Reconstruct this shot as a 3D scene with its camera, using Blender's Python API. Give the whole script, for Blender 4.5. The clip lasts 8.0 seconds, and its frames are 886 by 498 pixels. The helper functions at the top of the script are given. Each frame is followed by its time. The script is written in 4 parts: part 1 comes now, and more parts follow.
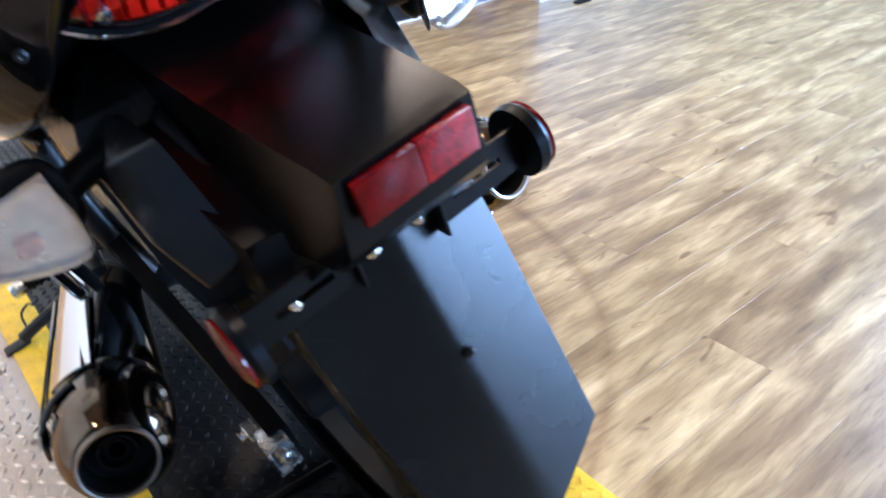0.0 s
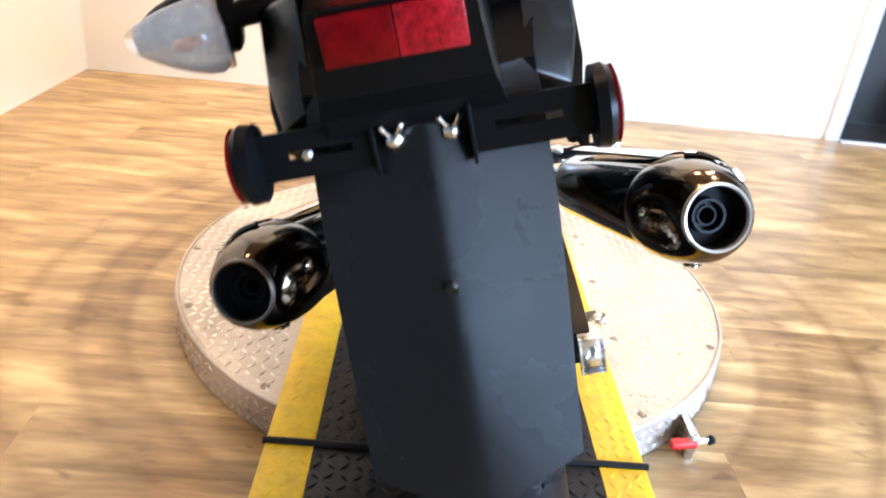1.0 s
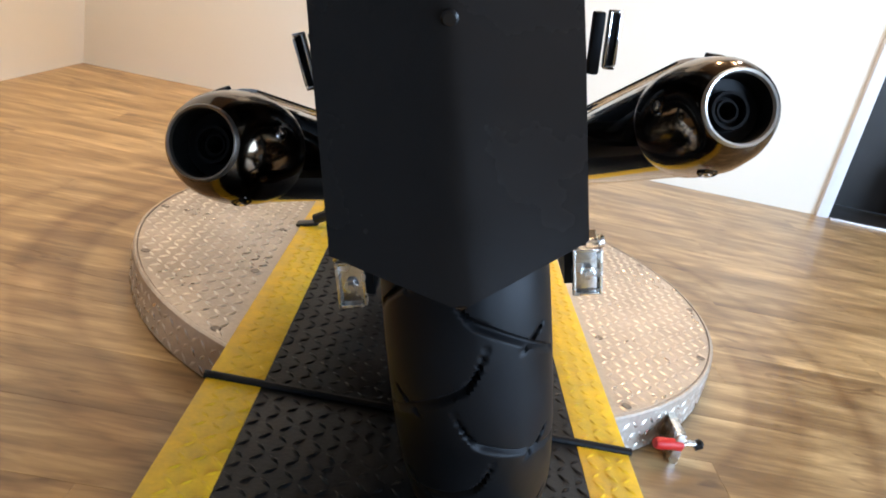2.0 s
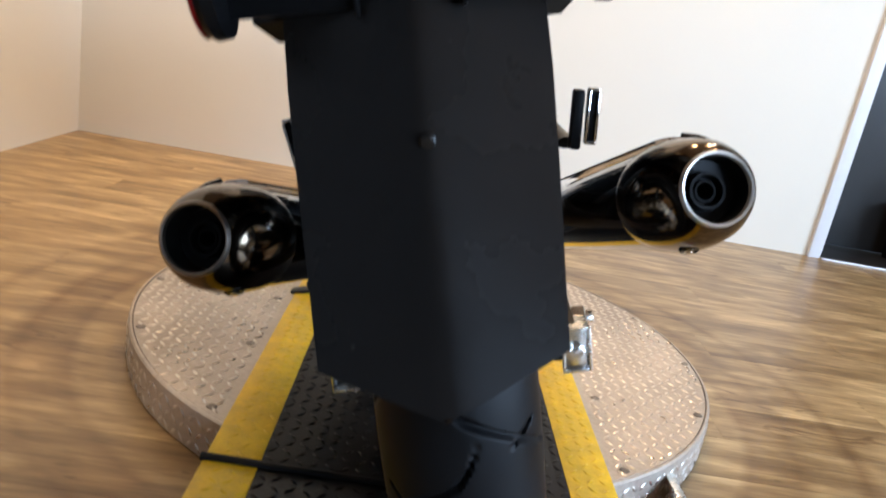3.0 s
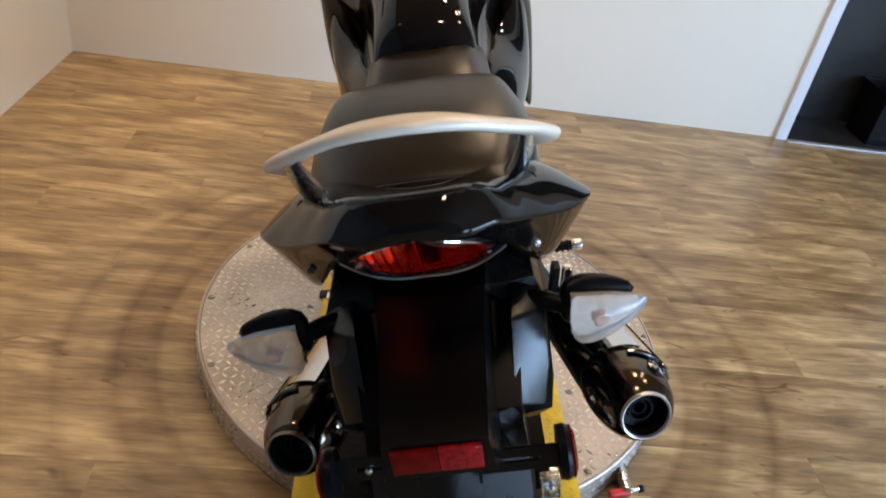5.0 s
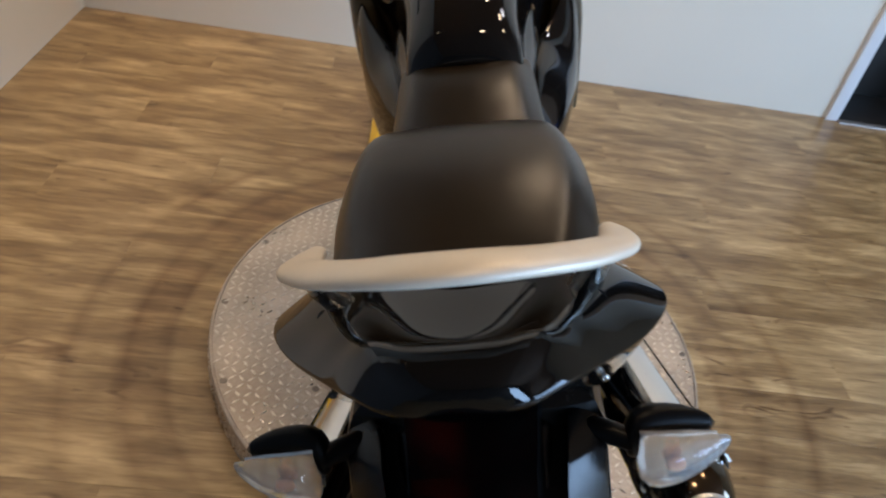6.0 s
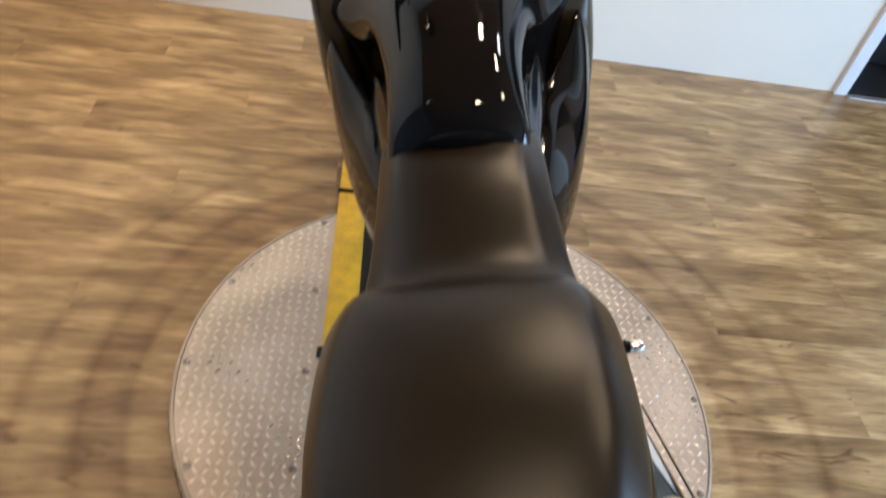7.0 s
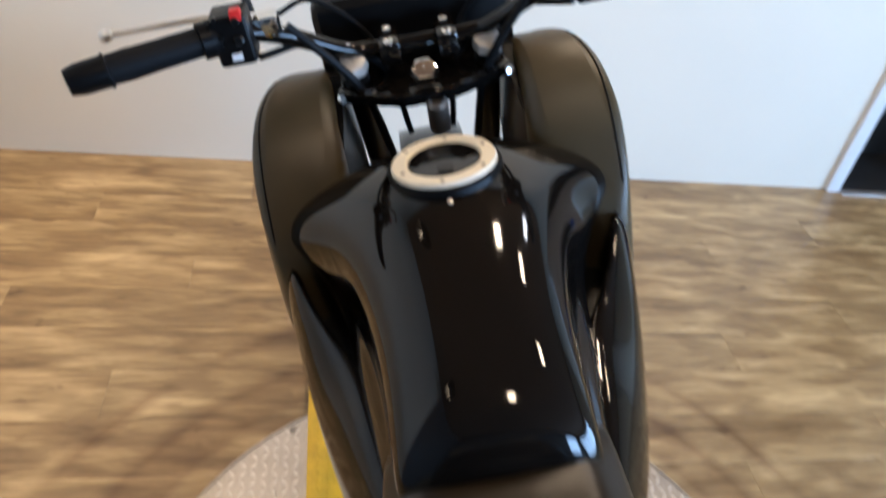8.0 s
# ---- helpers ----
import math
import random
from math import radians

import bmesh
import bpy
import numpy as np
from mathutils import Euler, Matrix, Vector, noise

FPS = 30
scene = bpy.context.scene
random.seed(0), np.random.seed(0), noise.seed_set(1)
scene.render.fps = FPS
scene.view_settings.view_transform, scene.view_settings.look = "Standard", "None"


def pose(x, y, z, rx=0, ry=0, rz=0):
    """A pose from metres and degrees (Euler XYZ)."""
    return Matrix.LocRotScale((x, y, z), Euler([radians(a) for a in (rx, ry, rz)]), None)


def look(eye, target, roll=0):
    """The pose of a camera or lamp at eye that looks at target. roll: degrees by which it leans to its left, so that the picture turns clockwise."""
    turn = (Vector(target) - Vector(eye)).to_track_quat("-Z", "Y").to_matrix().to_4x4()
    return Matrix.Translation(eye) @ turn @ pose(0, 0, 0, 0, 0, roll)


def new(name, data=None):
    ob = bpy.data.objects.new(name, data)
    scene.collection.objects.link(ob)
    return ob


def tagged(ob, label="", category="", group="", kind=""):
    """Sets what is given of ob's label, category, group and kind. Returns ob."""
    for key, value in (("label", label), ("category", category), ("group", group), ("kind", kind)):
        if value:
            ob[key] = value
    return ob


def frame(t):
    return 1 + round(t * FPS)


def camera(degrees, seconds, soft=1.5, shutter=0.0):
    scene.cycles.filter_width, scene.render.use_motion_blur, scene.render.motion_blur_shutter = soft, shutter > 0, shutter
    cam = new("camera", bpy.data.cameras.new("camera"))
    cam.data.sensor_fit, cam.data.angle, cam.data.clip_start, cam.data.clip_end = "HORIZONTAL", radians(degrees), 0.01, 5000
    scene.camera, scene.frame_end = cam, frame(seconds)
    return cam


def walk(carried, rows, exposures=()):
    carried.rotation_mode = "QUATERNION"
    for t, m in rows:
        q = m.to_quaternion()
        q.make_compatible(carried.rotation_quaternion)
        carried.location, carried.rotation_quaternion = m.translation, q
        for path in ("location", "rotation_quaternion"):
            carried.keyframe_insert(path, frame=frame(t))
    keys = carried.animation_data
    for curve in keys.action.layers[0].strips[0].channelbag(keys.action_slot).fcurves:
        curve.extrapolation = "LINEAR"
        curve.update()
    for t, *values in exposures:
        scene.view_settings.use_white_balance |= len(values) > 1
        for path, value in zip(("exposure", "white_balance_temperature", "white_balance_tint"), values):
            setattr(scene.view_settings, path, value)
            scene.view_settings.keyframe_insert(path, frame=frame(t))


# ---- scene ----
cam = camera(62.2, 8.0, soft=1.8, shutter=0.4)
PATH = [
    (0, (-0.343, -1.376, 0.974), (0.719, -0.047, -0.078), -2.5),
    (0.3, (-0.257, -1.407, 0.95), (0.643, 0.004, -0.145), -0.1),
    (0.5, (-0.211, -1.427, 0.935), (0.493, 0.08, -0.175), 0.8),
    (0.6, (-0.187, -1.44, 0.928), (0.423, 0.123, -0.159), 2.7),
    (0.8, (-0.138, -1.475, 0.91), (0.192, 0.236, -0.071), 5.5),
    (1, (-0.104, -1.507, 0.881), (-0.011, 0.279, -0.014), 6.2),
    (1.2, (-0.085, -1.532, 0.827), (-0.046, 0.271, -0.038), 9.4),
    (2.3, (-0.073, -1.501, 0.628), (0.044, 0.393, -0.003), 12.6),
    (2.5, (-0.079, -1.505, 0.627), (0.03, 0.394, 0.008), 12.2),
    (3, (-0.074, -1.507, 0.695), (0.027, 0.408, 0.126), 10.4),
    (3.2, (-0.081, -1.519, 0.757), (-0.008, 0.384, 0.146), 7.0),
    (3.5, (-0.103, -1.548, 0.904), (-0.097, 0.292, 0.12), 7.5),
    (3.8, (-0.125, -1.58, 1.07), (-0.163, 0.205, 0.168), 9.3),
    (4, (-0.13, -1.592, 1.146), (-0.109, 0.118, 0.108), 13.3),
    (4.2, (-0.136, -1.597, 1.196), (-0.108, 0.111, 0.156), 12.0),
    (5.3, (-0.238, -1.476, 1.36), (0.027, 0.148, 0.224), 10.6),
    (5.5, (-0.247, -1.442, 1.37), (0.024, 0.181, 0.232), 11.2),
    (6, (-0.242, -1.311, 1.386), (-0.054, 0.235, 0.132), 11.5),
    (6.2, (-0.236, -1.249, 1.399), (-0.116, 0.239, 0.068), 11.3),
    (6.5, (-0.235, -1.147, 1.404), (-0.121, 0.298, 0.026), 12.9),
    (6.7, (-0.234, -1.088, 1.413), (-0.076, 0.319, 0.0), 13.2),
    (7, (-0.268, -0.978, 1.447), (-0.006, 0.439, 0.06), 12.9),
    (7.1, (-0.283, -0.939, 1.457), (0.017, 0.498, 0.099), 12.4),
    (7.3, (-0.301, -0.864, 1.468), (0.044, 0.583, 0.132), 9.3),
    (7.5, (-0.314, -0.791, 1.46), (0.04, 0.663, 0.133), 8.3),
    (7.9, (-0.311, -0.611, 1.425), (0.066, 0.895, 0.164), 9.6),
    (8, (-0.307, -0.563, 1.42), (0.05, 0.981, 0.199), 9.7),
]
walk(cam, [(t, look(eye, target, roll)) for t, eye, target, roll in PATH],
     exposures=[(0, 0.40, 4780, 16), (0.5, 0.43, 5150, 17), (1, 0.62, 5700, 16), (1.2, 0.50, 5760, 16), (2.3, -0.27, 5950, 15), (2.5, -0.27, 5950, 15), (3, -0.42, 5960, 16), (3.5, -0.78, 6000, 16), (4, -0.80, 5920, 16), (4.2, -0.80, 5850, 15), (5.3, -0.81, 5500, 14), (6, -1.11, 5360, 13), (6.5, -1.03, 5400, 13), (7, -0.60, 5300, 12), (7.5, -0.54, 5160, 12), (8, -0.53, 5100, 12)])

# ---- world, lights ----
world = bpy.data.worlds.new("world")
scene.world = world
world.use_nodes = True
wn = world.node_tree.nodes
sky = wn.new("ShaderNodeTexSky")
sky.sky_type = "NISHITA"
sky.sun_disc = False
sky.sun_elevation, sky.sun_rotation = radians(35), radians(120)
world.node_tree.links.new(sky.outputs[0], wn["Background"].inputs[0])
wn["Background"].inputs[1].default_value = 0.12


def area_lamp(name, m, w, h, watts, colour):
    la = bpy.data.lights.new(name, "AREA")
    la.shape, la.size, la.size_y, la.energy, la.color = "RECTANGLE", w, h, watts, colour
    ob = new(name, la)
    ob.matrix_world = m
    return ob


ROOM_L, ROOM_R, ROOM_B, ROOM_F, CEIL = -1.561, 4.6, 1.70, -5.6, 2.75
COOL, WARM = (0.575, 0.785, 1.0), (1.0, 0.675, 0.355)
area_lamp("window_light", look((4.56, -2.95, 1.55), (2.0, -2.7, 0.5)), 4.7, 1.5, 660, COOL)
# added fill from the rear: brightens the mudflap's right half and the north wall
area_lamp("window_light", look((2.85, -5.56, 1.50), (2.4, -2.6, 0.4)), 1.0, 1.5, 175, COOL)
NEUTRAL = (1.0, 0.90, 0.78)
# place, watts, tone, length, width, depth of the shade below the ceiling, beam in degrees
# first two are added fill for the left side, shaded from the tank
CEILING_LIGHTS = [(-1.06, 1.18, 20, WARM, 0.22, 0.12, 0.27, 108), (-1.18, -0.55, 13, WARM, 0.22, 0.12, 0.27, 100), (1.08, 1.18, 8, NEUTRAL, 0.22, 0.12, 0.03, 180), (0.07, 0.94, 27, WARM, 0.22, 0.12, 0.03, 180), (0.72, 0.72, 14, WARM, 0.22, 0.12, 0.03, 180), (0.80, -0.02, 13, WARM, 0.22, 0.12, 0.03, 180), (-0.30, -0.92, 14, WARM, 0.22, 0.12, 0.03, 180)]
for lx, ly, watts, tone, ll, lw, _, beam in CEILING_LIGHTS:
    area_lamp("ceiling_light_beam", look((lx, ly, CEIL - 0.035), (lx, ly, 0), 90), ll, lw, watts, tone).data.spread = radians(beam)



# ---- materials ----
def mat(name, col, rough=0.5, metal=0.0, vary=0.12, scale=12.0, bump=0.0, bscale=300.0, coat=0.0, rvary=0.08, trans=0.0, emit=0.0, spec=0.5, ior=1.45, tint=None):
    m = bpy.data.materials.new(name)
    m.use_nodes = True
    n, l = m.node_tree.nodes, m.node_tree.links
    b = n["Principled BSDF"]
    tc = n.new("ShaderNodeTexCoord")
    big, fine = n.new("ShaderNodeTexNoise"), n.new("ShaderNodeTexNoise")
    big.inputs["Scale"].default_value, fine.inputs["Scale"].default_value = scale, bscale
    big.inputs["Detail"].default_value, fine.inputs["Detail"].default_value = 6, 3
    l.new(tc.outputs["Object"], big.inputs["Vector"])
    l.new(tc.outputs["Object"], fine.inputs["Vector"])
    add = n.new("ShaderNodeMath")
    add.operation = "MULTIPLY_ADD"
    add.inputs[1].default_value = 0.35
    l.new(fine.outputs["Fac"], add.inputs[0])
    l.new(big.outputs["Fac"], add.inputs[2])
    ramp = n.new("ShaderNodeValToRGB")
    t2 = tint or col
    ramp.color_ramp.elements[0].position, ramp.color_ramp.elements[1].position = 0.42, 0.95
    ramp.color_ramp.elements[0].color = (*[c * (1 - vary) for c in t2], 1)
    ramp.color_ramp.elements[1].color = (*[min(1, c * (1 + vary)) for c in col], 1)
    l.new(add.outputs[0], ramp.inputs[0])
    l.new(ramp.outputs[0], b.inputs["Base Color"])
    mr = n.new("ShaderNodeMapRange")
    mr.inputs[1].default_value, mr.inputs[2].default_value = 0.3, 0.7
    mr.inputs[3].default_value, mr.inputs[4].default_value = max(0.01, rough - rvary), min(1, rough + rvary)
    l.new(big.outputs["Fac"], mr.inputs[0])
    l.new(mr.outputs[0], b.inputs["Roughness"])
    b.inputs["Metallic"].default_value = metal
    b.inputs["Coat Weight"].default_value = coat
    b.inputs["Coat Roughness"].default_value = 0.03
    b.inputs["Specular IOR Level"].default_value = spec
    b.inputs["IOR"].default_value = ior
    b.inputs["Transmission Weight"].default_value = trans
    if emit:
        b.inputs["Emission Color"].default_value = (*col, 1)
        b.inputs["Emission Strength"].default_value = emit
    if bump:
        bp = n.new("ShaderNodeBump")
        bp.inputs["Strength"].default_value, bp.inputs["Distance"].default_value = bump, 0.001
        l.new(fine.outputs["Fac"], bp.inputs["Height"])
        l.new(bp.outputs[0], b.inputs["Normal"])
    return m


def wood_mat():
    """Oak-look vinyl planks: grain along x, knots, tone by plank, round scuffs of wheels about the turntable."""
    m = bpy.data.materials.new("oak_vinyl")
    m.use_nodes = True
    n, l = m.node_tree.nodes, m.node_tree.links
    b = n["Principled BSDF"]
    tc, oi, geo = n.new("ShaderNodeTexCoord"), n.new("ShaderNodeObjectInfo"), n.new("ShaderNodeNewGeometry")
    off = n.new("ShaderNodeVectorMath")
    off.operation = "SCALE"
    comb = n.new("ShaderNodeCombineXYZ")
    for k, v in enumerate((37.0, 91.0, 13.0)):
        mm = n.new("ShaderNodeMath")
        mm.operation = "MULTIPLY"
        mm.inputs[1].default_value = v
        l.new(oi.outputs["Random"], mm.inputs[0])
        l.new(mm.outputs[0], comb.inputs[k])
    va = n.new("ShaderNodeVectorMath")
    va.operation = "ADD"
    l.new(tc.outputs["Object"], va.inputs[0])
    l.new(comb.outputs[0], va.inputs[1])

    def grain(sx, sy, detail, dist):
        mp, no = n.new("ShaderNodeMapping"), n.new("ShaderNodeTexNoise")
        mp.inputs["Scale"].default_value = (sx, sy, 1)
        no.inputs["Scale"].default_value, no.inputs["Detail"].default_value = 1, detail
        no.inputs["Distortion"].default_value = dist
        l.new(va.outputs[0], mp.inputs[0])
        l.new(mp.outputs[0], no.inputs["Vector"])
        return no.outputs["Fac"]

    def mix(kind, fac, a, c):
        mx = n.new("ShaderNodeMix")
        mx.data_type, mx.blend_type = "RGBA", kind
        for sock, v in ((mx.inputs[0], fac), (mx.inputs[6], a), (mx.inputs[7], c)):
            if isinstance(v, (float, int)):
                sock.default_value = v
            elif isinstance(v, tuple):
                sock.default_value = v
            else:
                l.new(v, sock)
        return mx.outputs[2]

    def ramp(src, stops):
        r = n.new("ShaderNodeValToRGB")
        while len(r.color_ramp.elements) < len(stops):
            r.color_ramp.elements.new(0.5)
        for e, (p, c) in zip(r.color_ramp.elements, stops):
            e.position, e.color = p, (*c, 1)
        l.new(src, r.inputs[0])
        return r.outputs[0]

    broad = ramp(grain(4.4, 19, 6, 0.45), [(0.26, (0.200, 0.130, 0.060)), (0.43, (0.285, 0.194, 0.090)), (0.56, (0.400, 0.287, 0.139)), (0.70, (0.555, 0.414, 0.217))])
    patch = ramp(grain(1.0, 4.2, 3, 0.6), [(0.32, (0.76, 0.70, 0.63)), (0.62, (1.10, 1.09, 1.06))])
    fine = ramp(grain(11, 105, 8, 0.5), [(0.34, (0.50, 0.45, 0.40)), (0.56, (1.04, 1.04, 1.03))])
    knots = ramp(grain(5.0, 16, 2, 1.4), [(0.26, (0.42, 0.35, 0.3)), (0.34, (1, 1, 1))])
    tone = ramp(oi.outputs["Random"], [(0.0, (0.88, 0.87, 0.86)), (1.0, (1.08, 1.075, 1.07))])
    col = mix("MULTIPLY", 0.48, broad, fine)
    col = mix("MULTIPLY", 0.85, col, patch)
    col = mix("MULTIPLY", 0.85, col, knots)
    col = mix("MULTIPLY", 1.0, col, tone)
    # rings about the turntable's middle: darker band along its edge, wheel scuffs farther out
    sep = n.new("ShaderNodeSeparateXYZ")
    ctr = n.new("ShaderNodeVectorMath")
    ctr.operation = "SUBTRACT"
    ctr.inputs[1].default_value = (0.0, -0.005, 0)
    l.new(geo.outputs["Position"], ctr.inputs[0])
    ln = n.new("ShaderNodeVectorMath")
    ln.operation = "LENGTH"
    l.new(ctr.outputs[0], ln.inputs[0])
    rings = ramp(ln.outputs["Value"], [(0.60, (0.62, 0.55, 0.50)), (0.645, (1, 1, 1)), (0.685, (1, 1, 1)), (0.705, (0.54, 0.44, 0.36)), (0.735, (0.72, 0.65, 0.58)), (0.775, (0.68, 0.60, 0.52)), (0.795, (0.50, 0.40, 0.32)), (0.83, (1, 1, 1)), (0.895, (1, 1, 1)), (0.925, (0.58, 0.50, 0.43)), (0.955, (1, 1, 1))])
    wear = n.new("ShaderNodeTexNoise")
    wear.inputs["Scale"].default_value, wear.inputs["Detail"].default_value = 3.0, 5
    l.new(geo.outputs["Position"], wear.inputs["Vector"])
    wf = n.new("ShaderNodeMapRange")
    wf.inputs[1].default_value, wf.inputs[2].default_value, wf.inputs[3].default_value, wf.inputs[4].default_value = 0.36, 0.6, 0.25, 0.85
    l.new(wear.outputs["Fac"], wf.inputs[0])
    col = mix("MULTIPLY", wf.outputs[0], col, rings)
    l.new(col, b.inputs["Base Color"])
    rr = n.new("ShaderNodeMapRange")
    rr.inputs[3].default_value, rr.inputs[4].default_value = 0.26, 0.42
    l.new(wear.outputs["Fac"], rr.inputs[0])
    l.new(rr.outputs[0], b.inputs["Roughness"])
    bp = n.new("ShaderNodeBump")
    bp.inputs["Strength"].default_value, bp.inputs["Distance"].default_value = 0.25, 0.0006
    l.new(grain(6, 170, 5, 0.3), bp.inputs["Height"])
    l.new(bp.outputs[0], b.inputs["Normal"])
    return m


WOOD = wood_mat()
WALL = mat("wall_paint", (0.72, 0.665, 0.550), 0.55, vary=0.03, scale=1.5, bump=0.15, bscale=180)
CEILING = mat("ceiling_paint", (0.26, 0.165, 0.100), 0.8, vary=0.03, scale=2)
TRIM = mat("white_trim", (0.72, 0.72, 0.72), 0.35, vary=0.03)
GROUT = mat("caulk_line", (0.66, 0.64, 0.58), 0.7, vary=0.1)
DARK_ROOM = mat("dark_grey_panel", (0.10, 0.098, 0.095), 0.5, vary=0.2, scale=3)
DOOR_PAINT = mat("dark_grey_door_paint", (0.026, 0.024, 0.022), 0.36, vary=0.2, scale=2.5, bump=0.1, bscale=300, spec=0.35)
THRESH = mat("aluminium_threshold", (0.55, 0.52, 0.48), 0.4, 0.8)
STEEL = mat("tread_plate", (0.53, 0.465, 0.385), 0.46, 0.60, vary=0.22, scale=6, bump=0.3, bscale=120, rvary=0.08, tint=(0.43, 0.36, 0.285))
STEEL_BAR = mat("tread_bar_steel", (0.74, 0.69, 0.615), 0.32, 1.0, vary=0.15, scale=9, rvary=0.08)
BLACK_PLATE = mat("black_painted_plate", (0.005, 0.005, 0.0052), 0.38, vary=0.5, scale=9, bump=0.4, bscale=150, rvary=0.10, spec=0.25)
YELLOW = mat("yellow_painted_plate", (0.76, 0.475, 0.010), 0.42, vary=0.14, scale=26, bump=0.3, bscale=160, rvary=0.12, tint=(0.66, 0.40, 0.012))
BOLT = mat("dull_bolt", (0.22, 0.19, 0.16), 0.4, 0.9, vary=0.2)
GLOSS = mat("black_gloss_paint", (0.004, 0.0034, 0.003), 0.05, vary=0.2, rvary=0.025, spec=0.42)
SATIN = mat("satin_black_plastic", (0.0035, 0.0035, 0.0038), 0.34, vary=0.2, scale=8, bump=0.10, bscale=900, rvary=0.04, spec=0.14)
MATTE = mat("matte_black_plastic", (0.0095, 0.0082, 0.0073), 0.27, vary=0.25, scale=10, bump=0.2, bscale=1400, rvary=0.03, spec=0.30)
PLASTIC = mat("moulded_black_plastic", (0.0035, 0.0033, 0.003), 0.25, vary=0.2, scale=10, bump=0.12, bscale=1100, rvary=0.04, spec=0.38)
TONGUE = mat("smooth_black_plastic", (0.003, 0.0028, 0.0026), 0.24, vary=0.2, scale=10, bump=0.1, bscale=1100, rvary=0.03, spec=0.13)
SHROUD = mat("grained_black_plastic", (0.050, 0.037, 0.016), 0.38, vary=0.2, scale=10, bump=0.15, bscale=1500, rvary=0.03, spec=0.5)
SEAT = mat("black_vinyl", (0.0150, 0.0098, 0.0044), 0.30, vary=0.2, scale=10, bump=0.12, bscale=1600, rvary=0.015, spec=0.42)
RUBBER = mat("tyre_rubber", (0.0060, 0.0062, 0.0068), 0.46, vary=0.35, scale=15, bump=0.06, bscale=500, spec=0.12)
CHROME = mat("chrome", (0.75, 0.73, 0.70), 0.08, 1.0, vary=0.05, rvary=0.04)
ZINC = mat("zinc_plate", (0.72, 0.72, 0.70), 0.24, 1.0, vary=0.15, scale=60, rvary=0.1)
BRUSHED = mat("satin_silver_paint", (0.62, 0.60, 0.56), 0.32, 0.55, vary=0.06, scale=20, rvary=0.05, coat=0.3)
RAIL = mat("cream_silver_paint", (0.78, 0.69, 0.55), 0.38, 0.12, vary=0.05, scale=20, rvary=0.03, coat=0.2)
RINGMETAL = mat("pale_anodised_ring", (0.72, 0.66, 0.53), 0.42, 0.1, vary=0.08, scale=30)
BLACK_CHROME = mat("black_chrome", (0.045, 0.038, 0.032), 0.10, 1.0, vary=0.25, scale=14, rvary=0.04, coat=0.6)
BRONZE = mat("smoked_chrome", (0.11, 0.085, 0.06), 0.13, 1.0, vary=0.15, scale=14, rvary=0.05)
RED_LENS = mat("red_lens", (0.105, 0.0009, 0.0014), 0.14, vary=0.35, scale=90, bump=0.2, bscale=420, coat=0.12, spec=0.16)
CLEAR = mat("clear_lens", (0.97, 0.96, 0.94), 0.08, vary=0.02, trans=0.80, ior=1.3, bump=0.4, bscale=180)
AMBER = mat("amber_bulb", (0.80, 0.40, 0.20), 0.15, vary=0.1, coat=0.5)
REFLECTOR = mat("silvered_reflector", (0.84, 0.80, 0.75), 0.20, 1.0, vary=0.06, scale=80, bump=0.5, bscale=220)
RED_PAINT = mat("red_grip_rubber", (0.55, 0.02, 0.015), 0.42, vary=0.1)
BLUE = mat("blue_plastic", (0.03, 0.09, 0.35), 0.4, vary=0.1)
IRON = mat("black_engine_paint", (0.008, 0.008, 0.008), 0.38, 0.0, vary=0.3, scale=18, bump=0.2, spec=0.3)
ALU = mat("cast_aluminium", (0.5, 0.49, 0.47), 0.4, 0.9, vary=0.15, scale=20, bump=0.3, bscale=250)
GLOW = mat("lamp_glow", (1.0, 0.78, 0.5), 0.5, emit=9)


# ---- mesh helpers ----
def V(*a):
    return Vector(a)


def finish(name, bm, material, sharp=35):
    bmesh.ops.remove_doubles(bm, verts=bm.verts, dist=1e-5)
    bmesh.ops.recalc_face_normals(bm, faces=bm.faces)
    me = bpy.data.meshes.new(name)
    bm.to_mesh(me)
    bm.free()
    me.polygons.foreach_set("use_smooth", [False] * len(me.polygons))
    me.set_sharp_from_angle(angle=radians(sharp))
    me.materials.append(material)
    return me


def part(name, bm, material, parent=None, label="", sharp=35, sub=0):
    """Links a bmesh as one mesh object under a thing or under a part."""
    ob = new(name, finish(name, bm, material, sharp))
    if parent:
        ob.parent = parent
    if sub:
        sm = ob.modifiers.new("smooth", "SUBSURF")
        sm.levels = sm.render_levels = sub
    return tagged(ob, label)


def thing(name, m, label, category, group="", kind=""):
    e = new(name)
    e.matrix_world = m
    e.empty_display_size = 0.05
    return tagged(e, label, category, group, kind)


def box(bm, c, s, bev=0.002, m=None, seg=2):
    r = bmesh.ops.create_cube(bm, size=1, matrix=(m or Matrix()) @ Matrix.LocRotScale(c, None, None) @ Matrix.Diagonal((*s, 1)))
    if bev:
        vs = set(r["verts"])
        es = [e for e in bm.edges if e.verts[0] in vs and e.verts[1] in vs]
        bmesh.ops.bevel(bm, geom=es, offset=bev, segments=seg, affect="EDGES", profile=0.6)
    return bm


def loft(bm, rings, caps=True, closed=True):
    rows = [[bm.verts.new(p) for p in r] for r in rings]
    k = len(rows[0])
    for a, b in zip(rows, rows[1:]):
        for i in range(k if closed else k - 1):
            j = (i + 1) % k
            bm.faces.new((a[i], a[j], b[j], b[i]))
    if caps and closed:
        bm.faces.new(rows[0][::-1])
        bm.faces.new(rows[-1])
